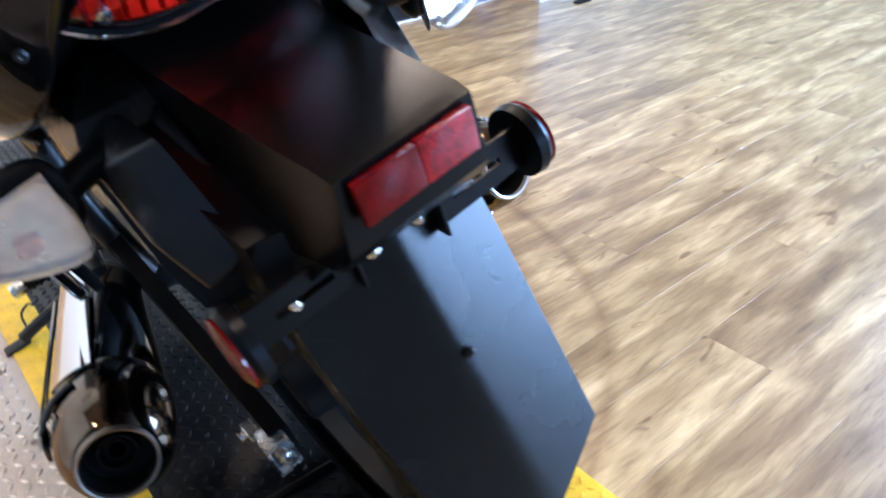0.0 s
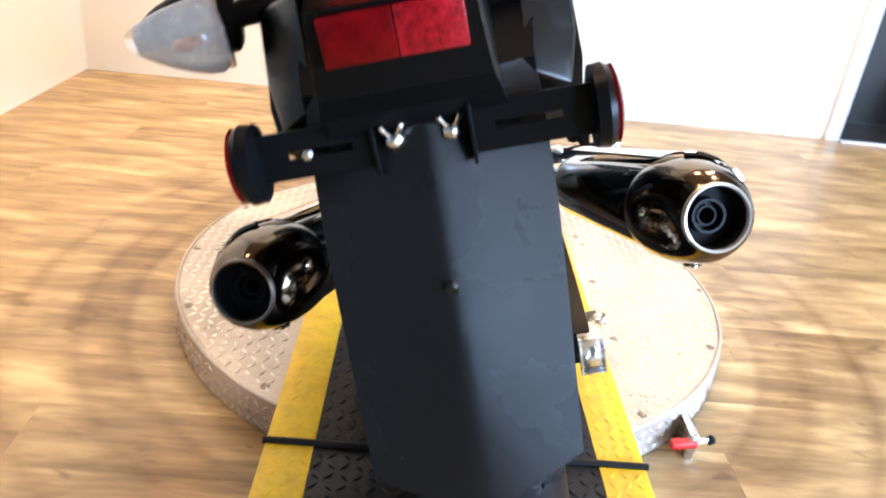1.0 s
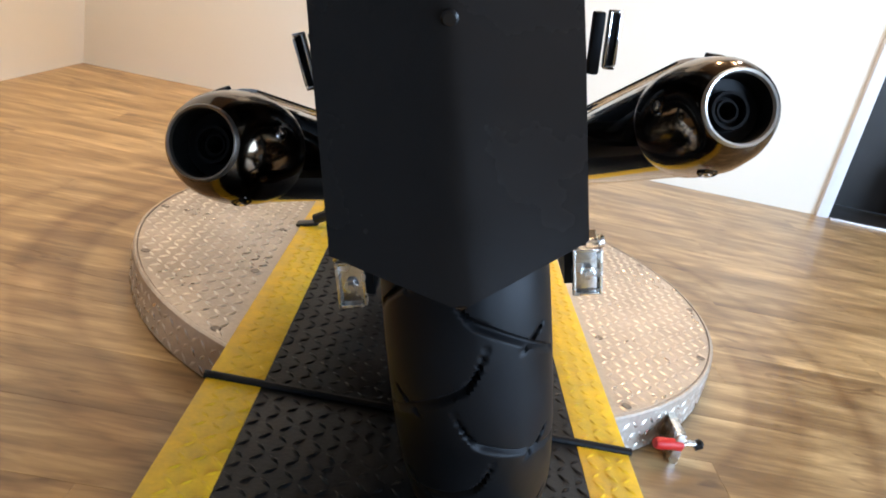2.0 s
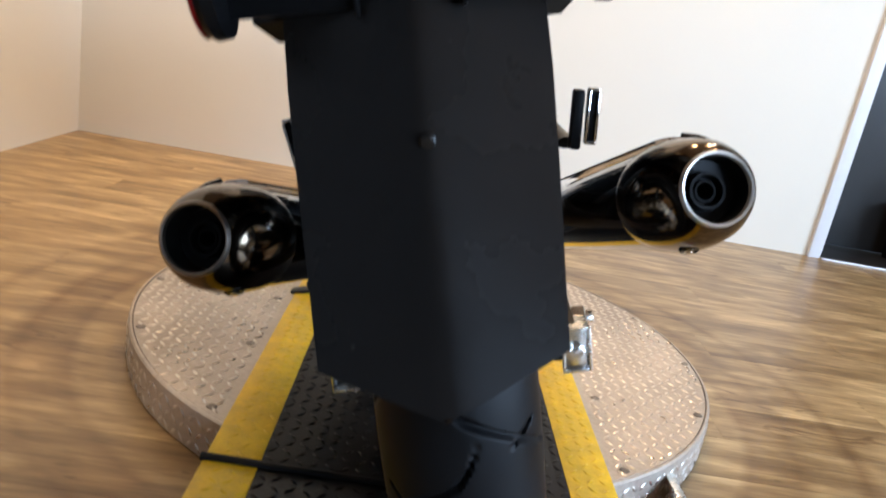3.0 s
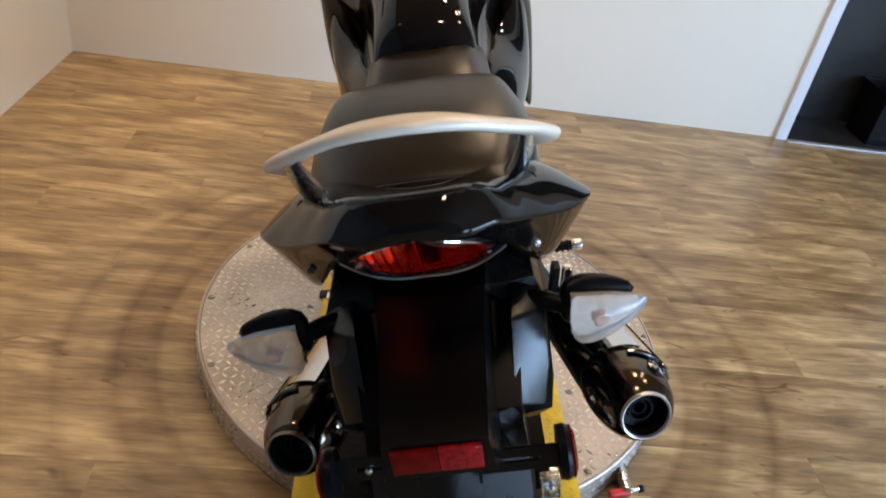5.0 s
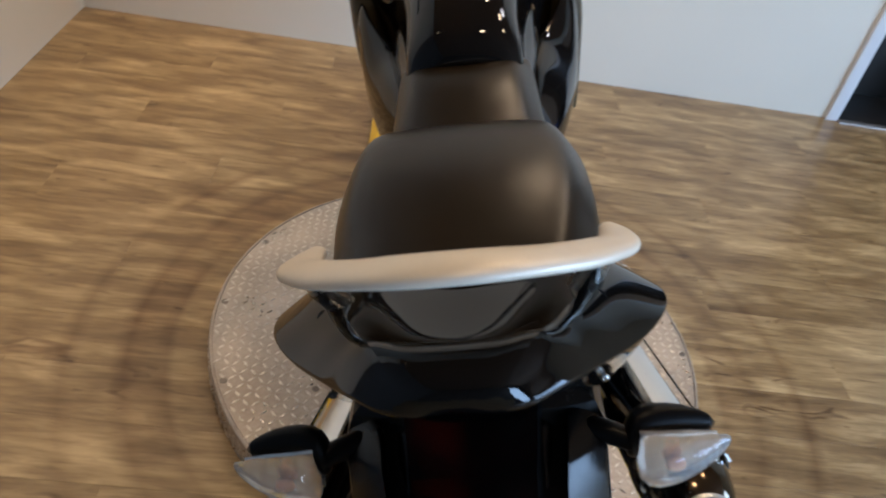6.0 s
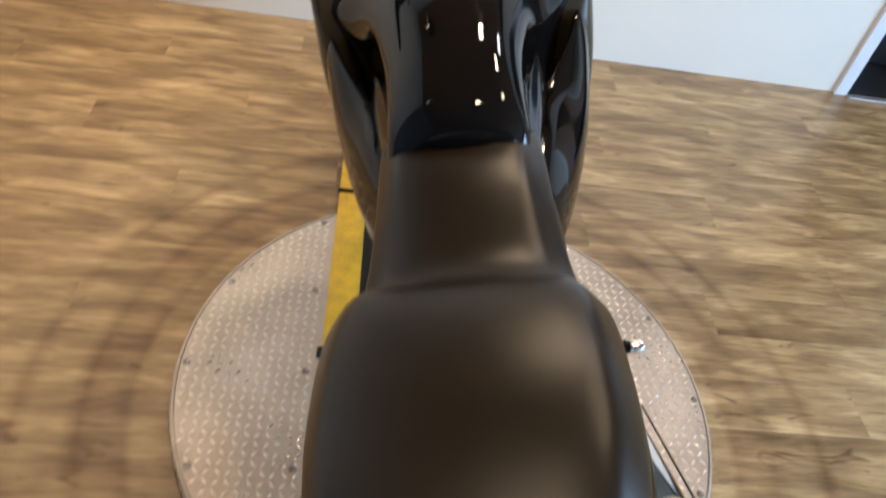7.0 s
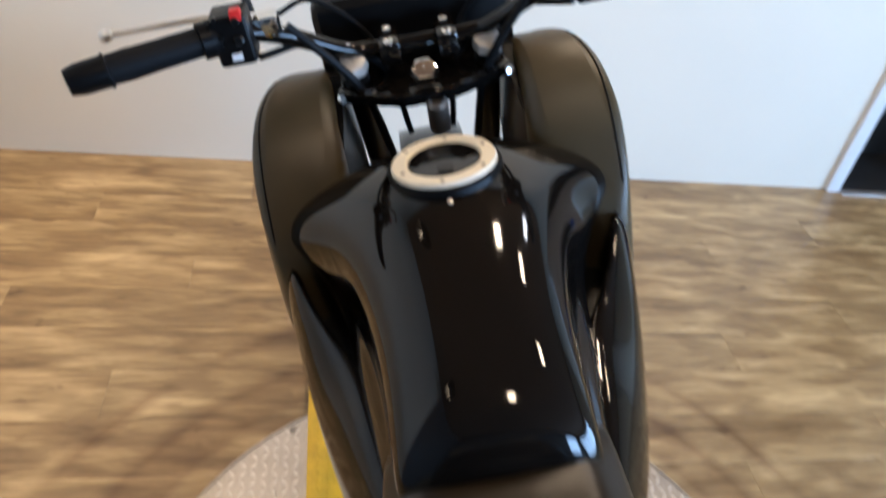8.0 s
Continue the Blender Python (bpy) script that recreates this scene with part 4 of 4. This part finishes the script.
part("cap_screw", lathe(B(), [(0.003, 0), (0.003, 0.0012), (0, 0.0018)], (0.001, 0.078, 0.9415), (0, -0.2, 1), 12), BRUSHED, tank, "small brass screw")

# radiator shrouds beside the tank
def full(pts, k=0.14):
    """The section's corners doubled, so that smoothing keeps them."""
    out = []
    for i, q in enumerate(pts):
        for r in (pts[i - 1], pts[(i + 1) % len(pts)]):
            out.append((q[0] + k * (r[0] - q[0]), q[1] + k * (r[1] - q[1])))
    return out


SH = [(0.165, (0.218, 0.5), (0.23, 0.7), (0.218, 0.806), (0.196, 0.795), (0.19, 0.6)), (0.19, (0.229, 0.5), (0.242, 0.72), (0.232, 0.848), (0.165, 0.825), (0.16, 0.62)), (0.235, (0.233, 0.5), (0.246, 0.74), (0.238, 0.932), (0.112, 0.911), (0.13, 0.65)), (0.29, (0.231, 0.52), (0.244, 0.75), (0.23, 0.978), (0.114, 0.967), (0.13, 0.68)), (0.35, (0.221, 0.55), (0.232, 0.77), (0.206, 0.998), (0.114, 0.991), (0.13, 0.72)), (0.42, (0.2, 0.6), (0.203, 0.77), (0.172, 0.964), (0.118, 0.958), (0.14, 0.74)), (0.44, (0.188, 0.64), (0.189, 0.76), (0.166, 0.927), (0.14, 0.927), (0.15, 0.75))]
FAIRING = [(-0.19, 0.108, 0.722, 0.126, 0.655, 0.126), (-0.15, 0.116, 0.735, 0.148, 0.662, 0.150), (-0.07, 0.132, 0.750, 0.178, 0.678, 0.180), (0.0, 0.143, 0.756, 0.196, 0.690, 0.200), (0.045, 0.152, 0.762, 0.206, 0.702, 0.212), (0.09, 0.176, 0.780, 0.215, 0.722, 0.222), (0.14, 0.201, 0.804, 0.223, 0.755, 0.228), (0.20, 0.216, 0.828, 0.230, 0.79, 0.233)]
for s in (-1, 1):
    sh = part("radiator_shroud", loft(B(), [[(s * x, y, z) for x, z in full(pts, 0.07)] for y, *pts in SH]), SHROUD, bike, "grained black plastic radiator shroud", 50, 2)
    rows = []
    for y, xi, zi, xo, zo, xl in FAIRING:
        tuck = 0.040 - 0.028 * min(1, max(0, (y + 0.01) / 0.10))
        sec = [(xi - tuck, zi - 0.03), (xi - 0.6 * tuck, zi - 0.004), (xi, zi), (xi + 0.45 * (xo - xi), zi - 0.30 * (zi - zo)), (xo, zo), (xl, zo - 0.06), (xl - 0.012, 0.585), (xl - 0.024, 0.59), (xo - 0.016, zo - 0.03)]
        rows.append([(s * x, y, z) for x, z in sec])
    part("slot_floor", box(B(), (s * 0.160, 0.14, 0.69), (0.07, 0.16, 0.06), 0.01), IRON, sh, "black duct floor inside the slot")
    part("side_fairing", loft(B(), rows), GLOSS, sh, "glossy black side fairing beside the tank", 40, 2)
    skin = sh.evaluated_get(bpy.context.evaluated_depsgraph_get())
    line = [V(s * (top[0] * 0.86 + inn[0] * 0.14), y, top[1] * 0.86 + inn[1] * 0.14) for y, lo, mid, top, inn, *_ in SH[1:5]]
    part("seam", tube(B(), [skin.closest_point_on_mesh(q)[1] for q in spline(line, 3)], 0.0013, 6, 2), RUBBER, sh, "dark seam along the shroud's edge")
    # black filler painted in for shade, blocks the pale wall behind
    bm = loft(B(), [[(s * x0, y, z0), (s * x1, y, z0), (s * x1, y, z1), (s * x0, y, z1)] for y, x0, x1, z0, z1 in ((0.25, 0.125, 0.16, 0.72, 0.885), (0.29, 0.112, 0.16, 0.70, 0.94), (0.36, 0.108, 0.16, 0.70, 0.975), (0.43, 0.106, 0.16, 0.72, 0.955))])
    part("inner_shade_filler", bm, SATIN, sh, "black filler in place of the shade inside the shroud", 25)

# frame, engine, side covers
bm = B()
box(bm, (0, 0.02, 0.50), (0.20, 0.36, 0.26), 0.03)
for k in range(8):
    box(bm, (0, 0.10, 0.44 + k * 0.024), (0.25, 0.20, 0.006), 0.002)
eng = part("engine", bm, IRON, bike, "black finned engine")
part("crankcase", box(B(), (0, -0.05, 0.31), (0.24, 0.42, 0.20), 0.05, None, 4), IRON, eng)
for s in (-1, 1):
    part("crankcase_cover", lathe(B(), [(0, 0.03), (0.06, 0.03), (0.085, 0.015), (0.09, 0)], (s * 0.12, -0.02, 0.33), (s, 0, 0), 32), ALU, eng, "cast aluminium crankcase cover")
    part("frame_rail", tube(B(), [(s * 0.06, 0.36, 0.80), (s * 0.10, 0.15, 0.66), (s * 0.115, -0.12, 0.60), (s * 0.12, -0.24, 0.40), (s * 0.10, -0.26, 0.28)], 0.018, 12), IRON, bike, "black tubular frame rail")
    bm = loft(B(), [[(s * (x + dx), y, z + dz) for dx, dz in ((0.006, -0.085), (0.012, 0.0), (0.0, 0.07), (-0.02, 0.07), (-0.02, -0.085))] for y, x, z in ((-0.08, 0.125, 0.65), (-0.2, 0.132, 0.63), (-0.3, 0.132, 0.63), (-0.40, 0.126, 0.66))])
    part("side_cover", bm, SATIN, bike, "satin black side cover", 40, 1)
part("radiator", box(B(), (0, 0.33, 0.56), (0.30, 0.04, 0.32), 0.006), IRON, bike, "black radiator")
part("under_tray", loft(B(), [[(-w, y, z0), (w, y, z0), (w, y, z1), (-w, y, z1)] for y, w, z0, z1 in ((-0.30, 0.08, 0.58, 0.68), (-0.6, 0.085, 0.64, 0.72), (-0.85, 0.10, 0.655, 0.76), (-0.97, 0.085, 0.645, 0.70))]), SATIN, bike, "black plastic under tray", 25)
part("shock", tube(B(), [(0, -0.30, 0.36), (0, -0.36, 0.60)], 0.03, 14, 0), IRON, bike, "black rear shock absorber")
part("seat_base", loft(B(), [[(-w, y, z0), (w, y, z0), (w, y, z1), (-w, y, z1)] for y, w, z0, z1 in ((-0.10, 0.085, 0.62, 0.72), (-0.3, 0.10, 0.62, 0.71), (-0.5, 0.12, 0.66, 0.74), (-0.72, 0.10, 0.70, 0.80))]), SATIN, bike, "", 25)

# silencers
for s in (-1, 1):
    tail, ax = V(s * 0.259 + 0.008, -0.79, 0.458), V(-s * 0.15, 1.0, -0.30).normalized()
    bm = lathe(B(), [(0.028, 0.60), (0.048, 0.55), (0.055, 0.50), (0.0575, 0.30), (0.0590, 0.115), (0.0580, 0.105)], tail, ax, 40)
    sil = part("silencer", bm, BLACK_CHROME, bike, "black chrome silencer with a tapered tail cap", 40)
    part("tail_cap", lathe(B(), [(0.0595, 0.122), (0.0612, 0.114), (0.0618, 0.088), (0.0600, 0.058), (0.0535, 0.028), (0.0450, 0.009), (0.0368, 0.002)], tail, ax, 48), BRONZE, sil, "smoked chrome tail cap", 50)
    # left ring takes a darker metal that stands in for its shade
    part("outlet_ring", lathe(B(), [(0.0380, 0.006), (0.0380, 0.0), (0.0365, -0.003), (0.0343, -0.002), (0.0335, 0.003)], tail, ax, 48), BRUSHED if s > 0 else BOLT, sil, "bright outlet ring" if s > 0 else "outlet ring darkened in place of shade", 50)
    part("bore", lathe(B(), [(0.0335, 0.003), (0.0330, 0.05), (0.02, 0.055)], tail, ax, 40), IRON, sil, "sooty black bore")
    bm = lathe(B(), [(0.0322, 0.03), (0.020, 0.032), (0.019, 0.020), (0.016, 0.020), (0.015, 0.034), (0.011, 0.034), (0.011, 0.026), (0.009, 0.026), (0.008, 0.06), (0, 0.06)], tail, ax, 32)
    part("baffle", bm, SATIN if s > 0 else RUBBER, sil, "dark ringed baffle")
    pin_u = (V(0, 0, 1) - ax * ax.z).normalized()
    pin_o = (V(s, 0, 0) - ax * ax.x * s - pin_u * pin_u.x * s).normalized()
    for ang in (50, 166, 258):
        d = math.cos(radians(ang)) * pin_o + math.sin(radians(ang)) * pin_u
        n = (d - ax * 0.3).normalized()
        part("rivet_seat", lathe(B(), [(0.0105, -0.002), (0.0105, 0.0012), (0.0092, 0.0020), (0.0085, 0.0006), (0, 0.0004)], tail + ax * 0.055 + d * 0.0590, n, 16), BLACK_CHROME, sil, "dark recessed rivet seat")
        part("cap_rivet", hexnut(B(), tail + ax * 0.055 + d * 0.0592, n, 0.0056, 0.0026), CHROME, sil, "bright rivet")
    # heat shield above, standing off the body
    up = V(0, 0.30, 1).normalized()
    out = V(s, 0.1, 0).normalized()
    def shell(a0, a1, r, t0, t1):
        rings = []
        for k in range(6):
            t = t0 + (t1 - t0) * k / 5
            c = tail + ax * t
            ring = [c + r * (math.sin(a) * up + math.cos(a) * out) for a in [radians(a0 + (a1 - a0) * j / 6) for j in range(7)]]
            rings.append(ring + [q + (c - q).normalized() * 0.003 for q in ring[::-1]])
        return loft(B(), rings)
    part("heat_shield", shell(62, 104, 0.067, 0.10, 0.50), CHROME, sil, "polished chrome heat shield", 30)
    part("shield_lip", shell(20, 34, 0.069, 0.07, 0.50), CHROME, sil, "chrome edge of the heat shield", 30)
    part("shield_hoop", tube(B(), [tail + ax * 0.08 + 0.0645 * (math.sin(radians(a)) * up + math.cos(radians(a)) * out) for a in (5, 25, 45, 65, 85)], 0.004, 8, 4), BLACK_CHROME, sil, "black hoop at the end of the heat shield")
    pipe = [tail + ax * 0.56, V(s * 0.165, -0.12, 0.255), V(s * 0.14, 0.12, 0.22), V(s * 0.10, 0.33, 0.28), V(s * 0.08, 0.30, 0.44)]
    part("exhaust_pipe", tube(B(), pipe, 0.022, 14), BLACK_CHROME, bike, "black chrome exhaust pipe")

# foot pegs and hangers
for s in (-1, 1):
    hang = part("peg_hanger", tube(B(), [(s * 0.125, -0.30, 0.52), (s * 0.155, -0.42, 0.48), (s * 0.165, -0.50, 0.47)], 0.014, 10, 6, 0.6), IRON, bike, "black passenger peg hanger")
    bm = B()
    m = Matrix.Translation((s * 0.178, -0.515, 0.508)) @ Euler((0, radians(s * 8), 0)).to_matrix().to_4x4()
    box(bm, (0, 0, -0.006), (0.014, 0.026, 0.078), 0.004, m)
    part("folded_peg", bm, RUBBER, hang, "folded passenger peg")
    bm = B()
    for dx, dz, wx, wz in ((0.012, 0, 0.004, 0.070), (0.024, 0, 0.004, 0.062), (0.018, 0.034, 0.014, 0.005), (0.018, -0.034, 0.014, 0.005)):
        box(bm, (s * dx, -0.010, dz), (wx, 0.016, wz), 0.0015, m)
    part("peg_pad", box(B(), (s * 0.018, -0.008, 0), (0.010, 0.010, 0.064), 0.001, m), RUBBER, hang, "black rubber pad")
    part("peg_plate", bm, CHROME, hang, "chrome peg loop")
    peg = part("rider_peg", tube(B(), [(s * 0.17, -0.150, 0.317), (s * 0.262, -0.160, 0.325)], 0.011, 10, 0), RUBBER, bike, "ribbed rubber foot peg")
    for k in range(5):
        part("peg_rib", lathe(B(), [(0.010, -0.003), (0.0135, -0.002), (0.0135, 0.002), (0.010, 0.003)], (s * (0.205 + 0.012 * k), -0.1538 - 0.00125 * k, 0.320 + 0.001 * k), (s, -0.1, 0.1), 14), RUBBER, peg)
    part("peg_end", lathe(B(), [(0, 0), (0.0125, 0.001), (0.0130, 0.018), (0.0105, 0.023), (0, 0.024)], (s * 0.262, -0.160, 0.325), (s, -0.1, 0.1), 16), ZINC, peg, "bright peg end")
    part("peg_bracket", box(B(), (s * 0.165, -0.145, 0.317), (0.03, 0.03, 0.03), 0.005), ZINC, peg, "bright peg bracket")
    part("pedal", tube(B(), [(s * 0.15, -0.18, 0.30), (s * 0.165, -0.05, 0.27), (s * 0.175, -0.02, 0.275), (s * 0.21, -0.02, 0.278)], 0.007, 8), ZINC, peg, "bright pedal lever")

# side stand
st = part("side_stand", tube(B(), [(-0.10, 0.0, 0.26), (-0.19, 0.03, 0.17), (-0.345, 0.055, 0.115)], 0.012, 10), IRON, bike, "black side stand, folded out")
part("stand_foot", box(B(), (-0.362, 0.057, 0.1065), (0.05, 0.03, 0.008), 0.003, None), IRON, st)
part("stand_wire", tube(B(), [(-0.33, 0.068, 0.118), (-0.325, 0.108, 0.13), (-0.305, 0.113, 0.14), (-0.295, 0.083, 0.15)], 0.0025, 8), IRON, st, "black wire loop")

# steering: yoke, forks, handlebar, controls
yoke = part("top_yoke", prism(B(), [(-0.115, 0.318, 0.905), (-0.092, 0.302, 0.905), (-0.030, 0.272, 0.905), (0.030, 0.272, 0.905), (0.092, 0.302, 0.905), (0.115, 0.318, 0.905), (0.10, 0.365, 0.905), (0.05, 0.37, 0.905), (-0.05, 0.37, 0.905), (-0.10, 0.365, 0.905)], (0, -0.006, 0.020), 0.005), GLOSS, bike, "black top yoke")
part("stem_nut", lathe(B(), [(0.019, 0), (0.019, 0.006), (0.016, 0.012), (0.008, 0.014), (0, 0.012)], (0.001, 0.288, 0.940), (0, -0.4, 1), 6), CHROME, yoke, "bright stem nut")
part("ignition_lock", lathe(B(), [(0.014, -0.05), (0.014, 0.0), (0.010, 0.004), (0.006, 0.001), (0, 0.001)], (0.010, 0.270, 0.908), (0, -0.4, 1), 16), BOLT, yoke, "dull metal ignition lock")
for s in (-1, 1):
    fork = part("fork_leg", tube(B(), [(s * 0.087, 0.327, 0.94), (s * 0.087, 0.50, 0.60)], 0.0170, 16, 0), IRON, bike, "black telescopic fork leg")
    part("fork_slider", tube(B(), [(s * 0.09, 0.49, 0.62), (s * 0.09, 0.655, 0.29)], 0.027, 16, 0), IRON, fork)
    part("fork_cap", lathe(B(), [(0.0205, 0), (0.0205, 0.007), (0.0175, 0.013), (0.008, 0.015), (0, 0.013)], (s * 0.088, 0.327, 0.946), (0, -0.45, 1), 8), BRUSHED, fork, "bright fork cap")
    part("pinch_bolt", lathe(B(), [(0.006, 0), (0.006, 0.006), (0, 0.007)], (s * 0.108, 0.305, 0.918), (s * 0.3, -1, 0.4), 10), CHROME, fork)
    cl = part("bar_clamp", box(B(), (s * 0.037, 0.338, 0.962), (0.028, 0.056, 0.030), 0.006), GLOSS, yoke, "black handlebar clamp")
    for dy in (-0.023, 0.020):
        part("clamp_bolt", lathe(B(), [(0.0064, 0), (0.0064, 0.003), (0.003, 0.0035), (0, 0.002)], (s * 0.037, 0.338 + dy, 0.977), (0, -0.1, 1), 12), CHROME, cl, "bright clamp bolt")
bar = part("handlebar", tube(B(), [(-0.372, 0.195, 1.048), (-0.225, 0.252, 1.046), (-0.165, 0.285, 1.025), (-0.10, 0.328, 0.975), (-0.06, 0.338, 0.963), (0.06, 0.338, 0.963), (0.10, 0.328, 0.975), (0.165, 0.285, 1.025), (0.225, 0.252, 1.046), (0.372, 0.195, 1.048)], 0.011, 14), GLOSS, bike, "black tubular handlebar")
for s in (-1, 1):
    d = V(s * 0.147, -0.057, 0.002).normalized()
    g0 = V(s * 0.225, 0.252, 1.046)
    part("grip", lathe(B(), [(0.0, 0.0), (0.021, 0.001), (0.0215, 0.006), (0.0165, 0.008), (0.0165, 0.06), (0.0175, 0.10), (0.0165, 0.118), (0.0195, 0.119), (0.0195, 0.122), (0.0, 0.122)], g0, d, 24), RUBBER, bar, "black rubber grip")
    part("bar_end", lathe(B(), [(0.0, 0.122), (0.018, 0.122), (0.0175, 0.150), (0.0145, 0.163), (0, 0.164)], g0, d, 24), SATIN, bar, "black bar-end weight")
    sw = part("switch_box", box(B(), (s * 0.205, 0.258, 1.043), (0.042, 0.045, 0.058), 0.006, None, 3), SATIN, bar, "black switch housing")
    part("red_switch", box(B(), (s * 0.193, 0.240, 1.072), (0.012, 0.014, 0.012), 0.002), RED_PAINT, sw, "red switch")
    for dx, dz, r in ((-0.012, 0.018, 0.005), (0.010, 0.022, 0.004), (-0.010, -0.004, 0.006), (0.008, 0.002, 0.0045)):
        part("switch_button", lathe(B(), [(r, 0), (r, 0.004), (r * 0.7, 0.006), (0, 0.006)], (s * (0.207 + dx), 0.237, 1.048 + dz), (0, -1, 0.2), 12), PLASTIC, sw, "small black switch button")
    part("clamp_ring", lathe(B(), [(0.0165, -0.011), (0.021, -0.010), (0.021, 0.010), (0.0165, 0.011)], (s * 0.232, 0.249, 1.046), (s * 0.147, -0.057, 0.002), 20), SATIN, sw, "ribbed collar beside the grip")
    part("white_mark", box(B(), (s * 0.204, 0.2345, 1.026), (0.012, 0.002, 0.008), 0.0005), TRIM, sw)
    part("lever", tube(B(), [(s * 0.19, 0.290, 1.045), (s * 0.24, 0.300, 1.052), (s * 0.30, 0.280, 1.060), (s * 0.343, 0.267, 1.064)], (0.0065, 0.0045), 10, 6, 0.6), ALU, bar, "silver hand lever")
    part("lever_ball", lathe(B(), [(0, -0.008), (0.006, -0.006), (0.008, 0), (0.006, 0.006), (0, 0.008)], (s * 0.346, 0.266, 1.0645), (s, 0, 0), 14), BRUSHED, bar, "lever ball end")
    part("lever_perch", box(B(), (s * 0.17, 0.282, 1.04), (0.03, 0.03, 0.024), 0.005), CHROME, bar, "bright lever perch")
    part("cable", tube(B(), [(s * 0.165, 0.30, 1.04), (s * 0.12, 0.36, 1.03), (s * 0.06, 0.38, 0.96), (s * 0.03, 0.36, 0.86)], 0.0035, 8), RUBBER, bar, "black control cable")
    part("hose", tube(B(), [(s * 0.15, 0.290, 1.030), (s * 0.10, 0.300, 0.960), (s * 0.075, 0.315, 0.900), (s * 0.060, 0.34, 0.80)], 0.0055, 8), RUBBER, bar, "black hydraulic hose")
    part("wiring", tube(B(), [(s * 0.185, 0.262, 1.010), (s * 0.125, 0.335, 0.985), (s * 0.050, 0.350, 0.930), (s * 0.030, 0.36, 0.82)], 0.0045, 8), RUBBER, bar, "black wiring sleeve")
    part("mirror_stalk", tube(B(), [(s * 0.185, 0.285, 1.055), (s * 0.20, 0.31, 1.14), (s * 0.24, 0.33, 1.20)], 0.005, 8), IRON, bar, "black mirror stalk")
# the steering stands a little up and forward of its drawn place
for ob in bike.children:
    if ob.name.split(".")[0] in ("top_yoke", "fork_leg", "handlebar", "clock_pod"):
        ob.location += V(0, 0.012, 0.043)
# lamp, clocks and front guard beyond the forks
hl = part("headlight", lathe(B(), [(0, -0.07), (0.05, -0.06), (0.085, -0.02), (0.09, 0.03), (0.085, 0.035), (0.04, 0.05), (0, 0.055)], (0, 0.55, 0.63), (0, 1, -0.1), 32), GLOSS, bike, "black headlight shell")
part("clock_pod", box(B(), (0, 0.435, 0.995), (0.27, 0.07, 0.12), 0.025, None, 3), SATIN, bike, "black instrument pod")
bm = loft(B(), [[(x, 0.715 + 0.325 * math.cos(a), 0.30 + 0.325 * math.sin(a) - 0.3 * x * x) for x in (-0.065, -0.04, 0, 0.04, 0.065)] for a in [radians(20 + 10 * k) for k in range(14)]], False, False)
fg = part("front_mudguard", bm, GLOSS, bike, "glossy black front mudguard")
so = fg.modifiers.new("thick", "SOLIDIFY")
so.thickness = 0.003

# bins in the recess by the door
def bin_box(name, x, y, w, d, h, material, label):
    """A tapered open plastic bin with a rolled rim."""
    b = thing(name, pose(x, y, 0.004), label, "bin", "bins by the door")
    ring = lambda k, z: [(sx * k * w / 2, sy * k * d / 2, z) for sx, sy in ((-1, -1), (1, -1), (1, 1), (-1, 1))]
    part("bin_body", loft(B(), [ring(0.86, 0), ring(0.98, h - 0.01), ring(0.94, h - 0.01), ring(0.82, 0.006)]), material, b, "", 20)
    bm = B()
    for cx, cy, wx, wy in ((0, -d / 2, w + 0.012, 0.014), (0, d / 2, w + 0.012, 0.014), (-w / 2, 0, 0.014, d), (w / 2, 0, 0.014, d)):
        box(bm, (cx, cy, h - 0.008), (wx, wy, 0.018), 0.004)
    part("rim", bm, material, b)
    return b


bin_box("black_bin", 2.325, ROOM_B + 0.14, 0.20, 0.24, 0.27, SATIN, "black plastic bin standing behind the threshold")
bin_box("blue_bin", 2.530, ROOM_B + 0.13, 0.18, 0.24, 0.20, BLUE, "blue plastic bin standing behind the threshold")
stop = thing("door_wedge", pose(2.80, 1.27, 0), "black rubber wedge on the floor by the casing", "wedge")
part("wedge_body", prism(B(), [(-0.05, -0.02, 0), (0.05, -0.02, 0), (0.05, -0.02, 0.03), (-0.05, -0.02, 0.008)], (0, 0.04, 0), 0.002), RUBBER, stop)

# ---- floor planks ----
slab("subfloor", (ROOM_L - T, ROOM_F - T, -0.10), (ROOM_R + T, ROOM_B + T, -0.006), DARK_ROOM, "dark floor base under the planks")
floor = tagged(new("floor"), "oak-look vinyl plank floor with brown grain and wheel scuffs", "floor", "", "structure")
PW, PL, GAP = 0.150, 1.22, 0.0003


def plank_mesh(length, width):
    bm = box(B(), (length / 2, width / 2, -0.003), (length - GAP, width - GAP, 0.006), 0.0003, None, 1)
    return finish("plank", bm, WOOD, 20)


meshes = {}
rng = random.Random(7)
row = 0
top = ROOM_B
while top > ROOM_F:
    low_y = max(ROOM_F, (0.87 + (4 - row) * PW))
    x = ROOM_L - (0.13 + 0.37 * row) % 1.0 * PL
    while x < ROOM_R:
        a, b = max(x, ROOM_L), min(x + PL, ROOM_R)
        if b - a > 0.03 and top - low_y > 0.003:
            key = (round(b - a, 3), round(top - low_y, 3))
            if key not in meshes:
                meshes[key] = plank_mesh(*key)
            p = new("plank", meshes[key])
            p.location = (a, low_y, 0)
            p.parent = floor
        x += PL
    top = low_y
    row += 1
